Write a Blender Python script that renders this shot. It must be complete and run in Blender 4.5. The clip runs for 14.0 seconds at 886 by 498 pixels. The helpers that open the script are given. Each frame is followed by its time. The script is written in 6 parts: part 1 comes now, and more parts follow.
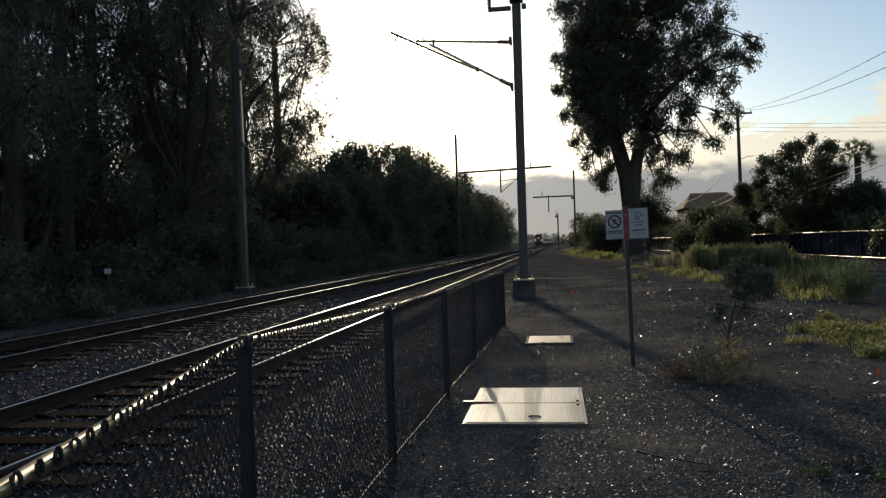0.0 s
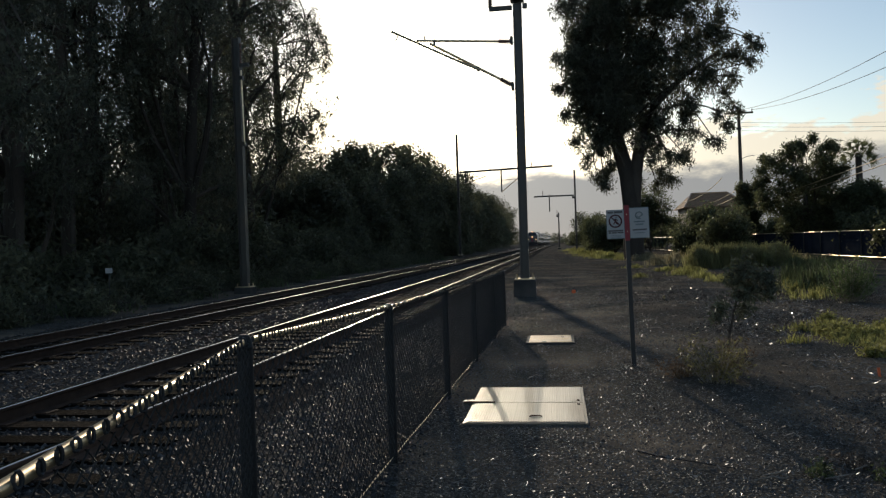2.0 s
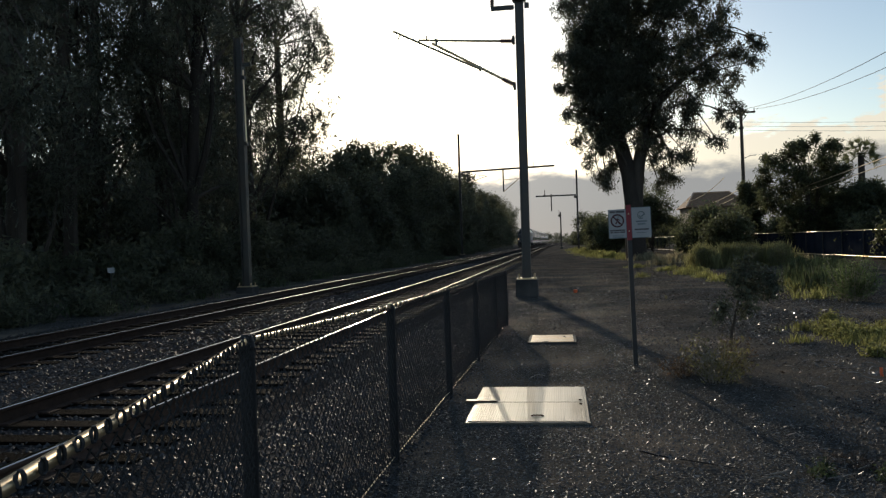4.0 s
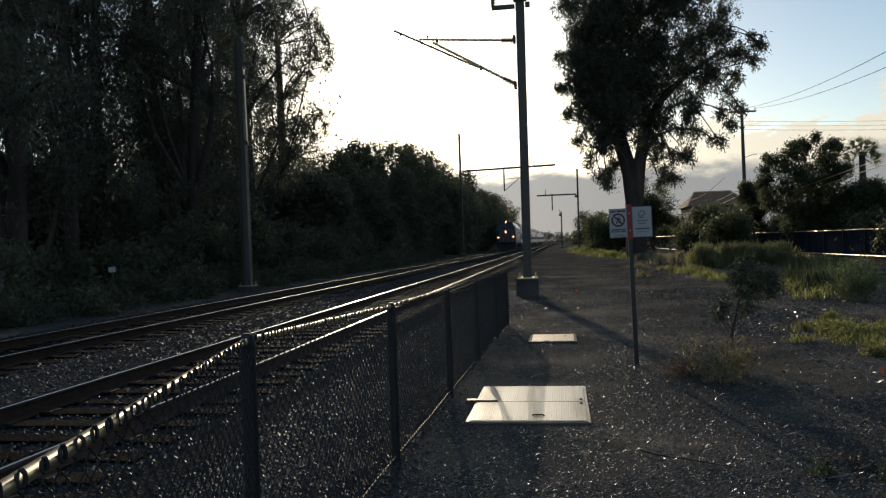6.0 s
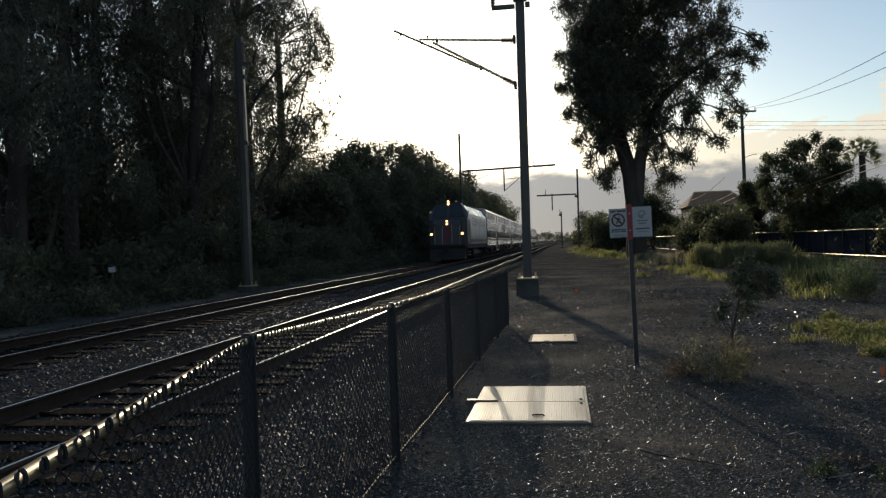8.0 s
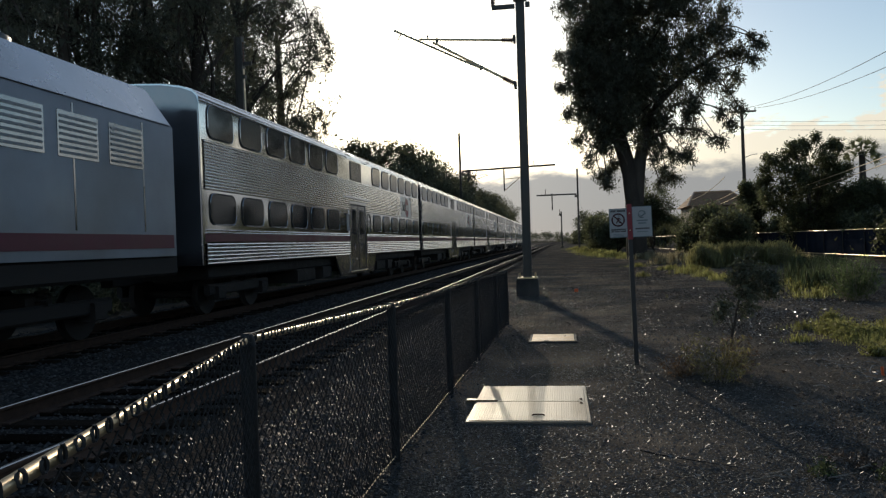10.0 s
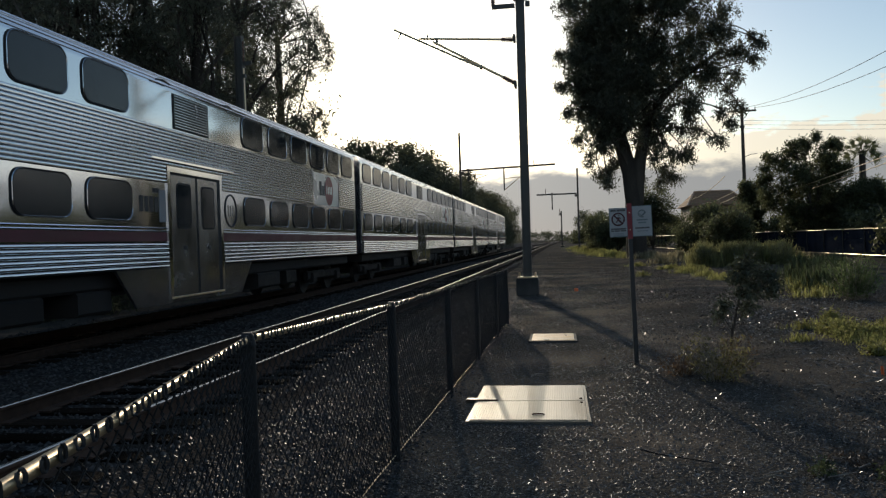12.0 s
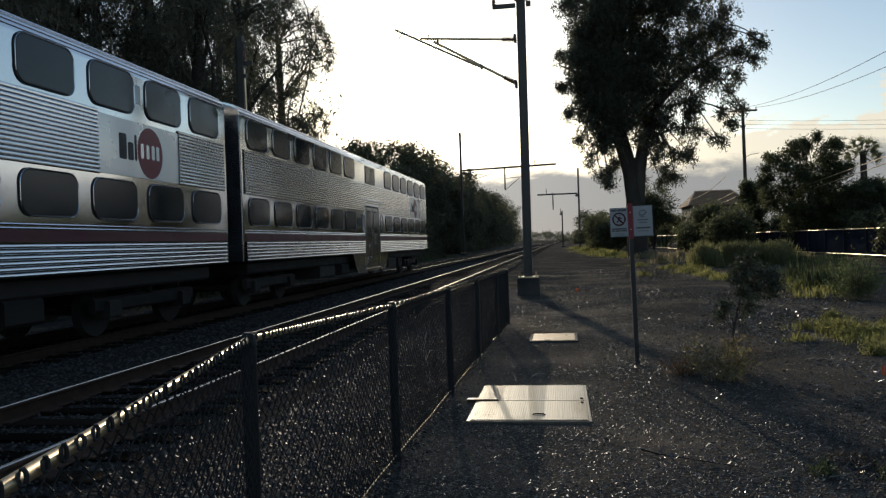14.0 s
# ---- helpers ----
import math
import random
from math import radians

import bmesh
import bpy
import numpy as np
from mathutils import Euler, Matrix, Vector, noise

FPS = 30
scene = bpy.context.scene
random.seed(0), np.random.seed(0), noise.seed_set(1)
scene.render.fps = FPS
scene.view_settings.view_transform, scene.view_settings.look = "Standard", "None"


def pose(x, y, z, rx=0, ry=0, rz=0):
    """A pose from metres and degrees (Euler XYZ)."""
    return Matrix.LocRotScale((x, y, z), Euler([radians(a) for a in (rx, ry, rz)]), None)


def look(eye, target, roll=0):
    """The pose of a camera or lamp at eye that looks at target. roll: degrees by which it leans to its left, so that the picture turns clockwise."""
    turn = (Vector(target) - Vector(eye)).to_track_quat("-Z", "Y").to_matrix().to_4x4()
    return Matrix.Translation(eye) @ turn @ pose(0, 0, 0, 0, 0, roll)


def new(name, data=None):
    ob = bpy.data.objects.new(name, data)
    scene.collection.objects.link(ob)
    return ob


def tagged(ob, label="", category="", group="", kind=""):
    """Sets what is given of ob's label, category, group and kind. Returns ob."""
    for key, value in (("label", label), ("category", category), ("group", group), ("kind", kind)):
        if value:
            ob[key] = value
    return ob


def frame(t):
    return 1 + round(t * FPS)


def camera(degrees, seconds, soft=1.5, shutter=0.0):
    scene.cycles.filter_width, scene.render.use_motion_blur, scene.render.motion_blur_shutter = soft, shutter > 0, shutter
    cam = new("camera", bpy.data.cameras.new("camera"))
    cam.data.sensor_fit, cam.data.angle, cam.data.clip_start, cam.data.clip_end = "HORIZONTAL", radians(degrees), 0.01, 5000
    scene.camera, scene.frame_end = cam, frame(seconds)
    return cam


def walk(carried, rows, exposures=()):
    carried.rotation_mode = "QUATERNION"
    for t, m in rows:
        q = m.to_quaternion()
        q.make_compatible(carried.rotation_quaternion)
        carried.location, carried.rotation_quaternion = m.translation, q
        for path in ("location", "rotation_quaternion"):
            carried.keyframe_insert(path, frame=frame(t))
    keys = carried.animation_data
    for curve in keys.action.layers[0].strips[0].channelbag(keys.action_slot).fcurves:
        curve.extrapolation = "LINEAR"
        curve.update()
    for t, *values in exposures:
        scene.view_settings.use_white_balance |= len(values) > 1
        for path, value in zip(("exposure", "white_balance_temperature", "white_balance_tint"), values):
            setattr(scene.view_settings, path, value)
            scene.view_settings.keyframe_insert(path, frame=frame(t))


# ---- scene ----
# The camera stands at the lineside; y runs along the track, x to its right, z up, ground at 0.
EYE = (0.0, 0.0, 1.653)
FOCAL, YAW, PITCH, ROLL = 1338.5, 8.826, -0.369, 1.951
cam = camera(60.72, 14.0, soft=1.3)


def aim(dx, dy):
    a, b = radians(YAW) + dx / FOCAL, radians(PITCH) + dy / FOCAL
    to = Vector((-math.sin(a) * math.cos(b), math.cos(a) * math.cos(b), math.sin(b)))
    return look(EYE, Vector(EYE) + to * 10, -ROLL)


# hand-held sway: small turns of the camera
SWAY = [(0, -6.2, 2.5), (0.5, -6.2, 2.2), (1, -6.2, 1.8), (1.5, -5.6, 1.7), (2, -4.7, 1.7), (2.5, -3.2, 1.7), (3, -2.9, 1.7),
        (5.5, 1.0, 0.1), (6, 0, 0), (8, 0, 0), (10.5, 0, -0.5), (11, 0, -1.3), (12.5, 0, -1.3), (13, 1.2, -1.0), (13.5, 1.3, -1.3), (14, 1.4, -1.4)]
walk(cam, [(t, aim(dx, dy)) for t, dx, dy in SWAY], exposures=[(0, 0.0), (14, 0.0)])

# ---- sky and sun ----
SUN_AZ, SUN_EL = 10.4, 12.2          # degrees left of the track, degrees above the horizon
TO_SUN = Vector((-math.sin(radians(SUN_AZ)) * math.cos(radians(SUN_EL)), math.cos(radians(SUN_AZ)) * math.cos(radians(SUN_EL)), math.sin(radians(SUN_EL))))
sun = new("sun", bpy.data.lights.new("sun", "SUN"))
sun.data.energy, sun.data.angle, sun.data.color = 2.2, radians(0.53), (1.0, 0.87, 0.68)
sun.matrix_basis = look((0, 0, 60), Vector((0, 0, 60)) - TO_SUN)


def make_world():
    w = bpy.data.worlds.new("sky")
    scene.world = w
    w.use_nodes = True
    nt = w.node_tree
    N, L = nt.nodes, nt.links
    N.clear()

    def nd(kind, **kw):
        n = N.new(kind)
        for k, v in kw.items():
            n.inputs[k].default_value = v
        return n

    def math_(op, a, b=None, clamp=False):
        n = N.new("ShaderNodeMath")
        n.operation, n.use_clamp = op, clamp
        for i, s in enumerate((a, b)):
            if s is None:
                continue
            if isinstance(s, (int, float)):
                n.inputs[i].default_value = s
            else:
                L.new(s, n.inputs[i])
        return n.outputs[0]

    def mix(fac, a, b):
        n = N.new("ShaderNodeMix")
        n.data_type = "RGBA"
        for i, s in ((0, fac), (6, a), (7, b)):
            if isinstance(s, (int, float, tuple)):
                n.inputs[i].default_value = s
            else:
                L.new(s, n.inputs[i])
        return n.outputs[2]

    def ramp(v, lo, hi):
        n = N.new("ShaderNodeMapRange")
        n.interpolation_type = "SMOOTHSTEP"
        n.inputs[1].default_value, n.inputs[2].default_value = lo, hi
        L.new(v, n.inputs[0])
        return n.outputs[0]

    sky = N.new("ShaderNodeTexSky")
    sky.sky_type, sky.sun_disc = "NISHITA", False
    sky.sun_elevation, sky.sun_rotation = radians(SUN_EL), radians(-SUN_AZ)
    sky.altitude, sky.air_density, sky.dust_density, sky.ozone_density = 10, 1.0, 0.5, 1.6
    co = N.new("ShaderNodeTexCoord").outputs["Generated"]
    dot = N.new("ShaderNodeVectorMath")
    dot.operation = "DOT_PRODUCT"
    L.new(co, dot.inputs[0])
    dot.inputs[1].default_value = TO_SUN
    c = math_("MAXIMUM", dot.outputs["Value"], 0.0)
    near, mid, wide = math_("POWER", c, 420.0), math_("POWER", c, 120.0), math_("POWER", c, 40.0)
    glow = math_("ADD", math_("MULTIPLY", near, 36.0), math_("ADD", math_("MULTIPLY", mid, 5.0), math_("MULTIPLY", wide, 0.3)))
    gl = N.new("ShaderNodeVectorMath")
    gl.operation = "SCALE"
    gl.inputs[0].default_value = (1.0, 0.91, 0.62)
    L.new(glow, gl.inputs["Scale"])
    base = N.new("ShaderNodeVectorMath")
    base.operation = "ADD"
    L.new(sky.outputs[0], base.inputs[0])
    L.new(gl.outputs[0], base.inputs[1])
    # a bank of low cloud round the horizon, cream on top and grey below
    sep = N.new("ShaderNodeSeparateXYZ")
    L.new(co, sep.inputs[0])
    z = sep.outputs[2]
    mp = nd("ShaderNodeMapping")
    mp.inputs["Scale"].default_value = (1.0, 1.0, 2.6)
    L.new(co, mp.inputs[0])
    nz = nd("ShaderNodeTexNoise", Scale=17.0, Detail=8.0, Roughness=0.6)
    L.new(mp.outputs[0], nz.inputs["Vector"])
    nz2 = nd("ShaderNodeTexNoise", Scale=3.1, Detail=3.0, Roughness=0.5)
    L.new(co, nz2.inputs["Vector"])
    edge = math_("ADD", math_("MULTIPLY", nz2.outputs[0], 0.12), math_("MULTIPLY", nz.outputs[0], 0.16))   # about 0.14
    rel = math_("SUBTRACT", z, math_("SUBTRACT", edge, 0.008))
    cream = math_("MULTIPLY", math_("SUBTRACT", 1.0, ramp(rel, -0.012, 0.004)), 0.85)
    edge2 = math_("ADD", math_("MULTIPLY", nz2.outputs[0], 0.07), math_("MULTIPLY", nz.outputs[0], 0.05))   # about 0.06
    grey = math_("SUBTRACT", 1.0, ramp(math_("SUBTRACT", z, math_("ADD", edge2, 0.036)), -0.018, 0.003))
    sc = N.new("ShaderNodeVectorMath")
    sc.operation = "SCALE"
    tint = mix(ramp(c, 0.60, 0.84), (7.9, 8.0, 8.0, 1), (9.2, 8.2, 6.5, 1))      # creamy towards the sun, whiter away from it
    L.new(tint, sc.inputs[0])
    L.new(math_("ADD", 0.75, math_("MULTIPLY", wide, 2.0)), sc.inputs["Scale"])
    col = mix(cream, base.outputs[0], sc.outputs[0])
    gc = N.new("ShaderNodeVectorMath")
    gc.operation = "SCALE"
    gc.inputs[0].default_value = (2.3, 2.45, 2.65)
    L.new(math_("ADD", 0.9, math_("MULTIPLY", wide, 0.15)), gc.inputs["Scale"])
    col = mix(math_("MULTIPLY", grey, 0.9), col, gc.outputs[0])
    bg = nd("ShaderNodeBackground", Strength=0.128)
    L.new(col, bg.inputs["Color"])
    out = N.new("ShaderNodeOutputWorld")
    L.new(bg.outputs[0], out.inputs[0])


make_world()


# ---- materials ----
def material(name, color, rough=0.7, metal=0.0, vary=0.25, scale=8.0, fine=90.0, bump=0.15, spec=0.5, dirt=None, dirt_scale=1.2, dirt_amount=0.5,
             translucent=0.0, emission=0.0, island=False, coat=0.0, stretch=(1, 1, 1), rough_vary=0.12, dist=0.02):
    m = bpy.data.materials.new(name)
    m.use_nodes = True
    nt = m.node_tree
    N, L = nt.nodes, nt.links
    bsdf = N["Principled BSDF"]
    co = N.new("ShaderNodeTexCoord")
    mp = N.new("ShaderNodeMapping")
    mp.inputs["Scale"].default_value = stretch
    L.new(co.outputs["Object"], mp.inputs[0])

    def noise_(s, detail=5.0):
        n = N.new("ShaderNodeTexNoise")
        n.inputs["Scale"].default_value, n.inputs["Detail"].default_value = s, detail
        L.new(mp.outputs[0], n.inputs["Vector"])
        return n.outputs[0]

    def mixc(f, a, b):
        n = N.new("ShaderNodeMix")
        n.data_type = "RGBA"
        for i, s in ((0, f), (6, a), (7, b)):
            if isinstance(s, (int, float)):
                n.inputs[i].default_value = s
            elif isinstance(s, tuple):
                n.inputs[i].default_value = (*s, 1)
            else:
                L.new(s, n.inputs[i])
        return n.outputs[2]

    def rng(v, lo, hi, a, b):
        n = N.new("ShaderNodeMapRange")
        n.inputs[1].default_value, n.inputs[2].default_value, n.inputs[3].default_value, n.inputs[4].default_value = lo, hi, a, b
        L.new(v, n.inputs[0])
        return n.outputs[0]

    dark = tuple(c * (1 - vary) for c in color)
    light = tuple(min(1, c * (1 + vary)) for c in color)
    n1, n2 = noise_(scale), noise_(fine, 2.0)
    col = mixc(rng(n1, 0.3, 0.7, 0, 1), dark, light)
    col = mixc(rng(n2, 0.35, 0.65, 0, 0.45), col, dark)
    if dirt:
        n3 = noise_(dirt_scale)
        col = mixc(rng(n3, 0.45, 0.7, 0, dirt_amount), col, dirt)
    g = N.new("ShaderNodeNewGeometry").outputs["Random Per Island"] if island else N.new("ShaderNodeObjectInfo").outputs["Random"]
    hs = N.new("ShaderNodeHueSaturation")
    L.new(rng(g, 0, 1, 1 - vary, 1 + vary), hs.inputs["Value"])
    L.new(col, hs.inputs["Color"])
    col = hs.outputs[0]
    L.new(col, bsdf.inputs["Base Color"])
    bsdf.inputs["Metallic"].default_value = metal
    bsdf.inputs["Specular IOR Level"].default_value = spec
    bsdf.inputs["Coat Weight"].default_value = coat
    L.new(rng(n1, 0.3, 0.7, max(0.02, rough - rough_vary), min(1, rough + rough_vary)), bsdf.inputs["Roughness"])
    if bump:
        b = N.new("ShaderNodeBump")
        b.inputs["Strength"].default_value, b.inputs["Distance"].default_value = bump, dist
        s = N.new("ShaderNodeMath")
        L.new(n1, s.inputs[0])
        L.new(n2, s.inputs[1])
        L.new(s.outputs[0], b.inputs["Height"])
        L.new(b.outputs[0], bsdf.inputs["Normal"])
    if emission:
        bsdf.inputs["Emission Color"].default_value = (*color, 1)
        bsdf.inputs["Emission Strength"].default_value = emission
    if translucent:
        tr = N.new("ShaderNodeBsdfTranslucent")
        L.new(col, tr.inputs[0])
        ms = N.new("ShaderNodeMixShader")
        ms.inputs[0].default_value = translucent
        L.new(bsdf.outputs[0], ms.inputs[1])
        L.new(tr.outputs[0], ms.inputs[2])
        L.new(ms.outputs[0], N["Material Output"].inputs[0])
    return m



def pebbles(name, color, earth, scale):
    """Packed small stones of mixed tone and gloss, with patches of earth between."""
    m = bpy.data.materials.new(name)
    m.use_nodes = True
    nt = m.node_tree
    N, L = nt.nodes, nt.links
    bsdf = N["Principled BSDF"]
    co = N.new("ShaderNodeTexCoord").outputs["Object"]

    def vor(s, out):
        n = N.new("ShaderNodeTexVoronoi")
        n.inputs["Scale"].default_value = s
        L.new(co, n.inputs["Vector"])
        return n.outputs[out], n

    def noise_(s, d=4.0):
        n = N.new("ShaderNodeTexNoise")
        n.inputs["Scale"].default_value, n.inputs["Detail"].default_value = s, d
        L.new(co, n.inputs["Vector"])
        return n.outputs[0]

    def rng(v, lo, hi, a, b):
        n = N.new("ShaderNodeMapRange")
        n.inputs[1].default_value, n.inputs[2].default_value, n.inputs[3].default_value, n.inputs[4].default_value = lo, hi, a, b
        L.new(v, n.inputs[0])
        return n.outputs[0]

    def mixc(f, a, b):
        n = N.new("ShaderNodeMix")
        n.data_type = "RGBA"
        L.new(f, n.inputs[0])
        for i, s in ((6, a), (7, b)):
            if isinstance(s, tuple):
                n.inputs[i].default_value = (*s, 1)
            else:
                L.new(s, n.inputs[i])
        return n.outputs[2]

    d1, n1 = vor(scale, "Distance")
    d2, n2 = vor(scale * 2.3, "Distance")
    sep = N.new("ShaderNodeSeparateColor")
    L.new(n1.outputs["Color"], sep.inputs[0])
    stone = mixc(sep.outputs[0], tuple(c * 0.30 for c in color), tuple(c * 2.1 for c in color))
    stone = mixc(rng(d1, 0.25, 0.6, 0, 0.8), stone, tuple(c * 0.5 for c in color))
    soil = mixc(rng(noise_(60), 0.3, 0.7, 0, 1), tuple(c * 0.6 for c in earth), tuple(c * 1.5 for c in earth))
    patch = rng(noise_(0.45, 6.0), 0.44, 0.62, 0, 0.85)
    col = mixc(patch, stone, soil)
    col = mixc(rng(noise_(0.16, 3.0), 0.35, 0.65, 0, 0.45), col, tuple(c * 0.5 for c in earth))
    L.new(col, bsdf.inputs["Base Color"])
    L.new(rng(sep.outputs[1], 0, 1, 0.5, 0.95), bsdf.inputs["Roughness"])
    bsdf.inputs["Specular IOR Level"].default_value = 0.0
    add = N.new("ShaderNodeMath")
    add.operation = "MULTIPLY_ADD"
    L.new(d2, add.inputs[0])
    add.inputs[1].default_value = 0.4
    L.new(d1, add.inputs[2])
    b = N.new("ShaderNodeBump")
    b.invert = True
    b.inputs["Strength"].default_value, b.inputs["Distance"].default_value = 1.0, 0.6 / scale
    L.new(add.outputs[0], b.inputs["Height"])
    L.new(b.outputs[0], bsdf.inputs["Normal"])
    return m


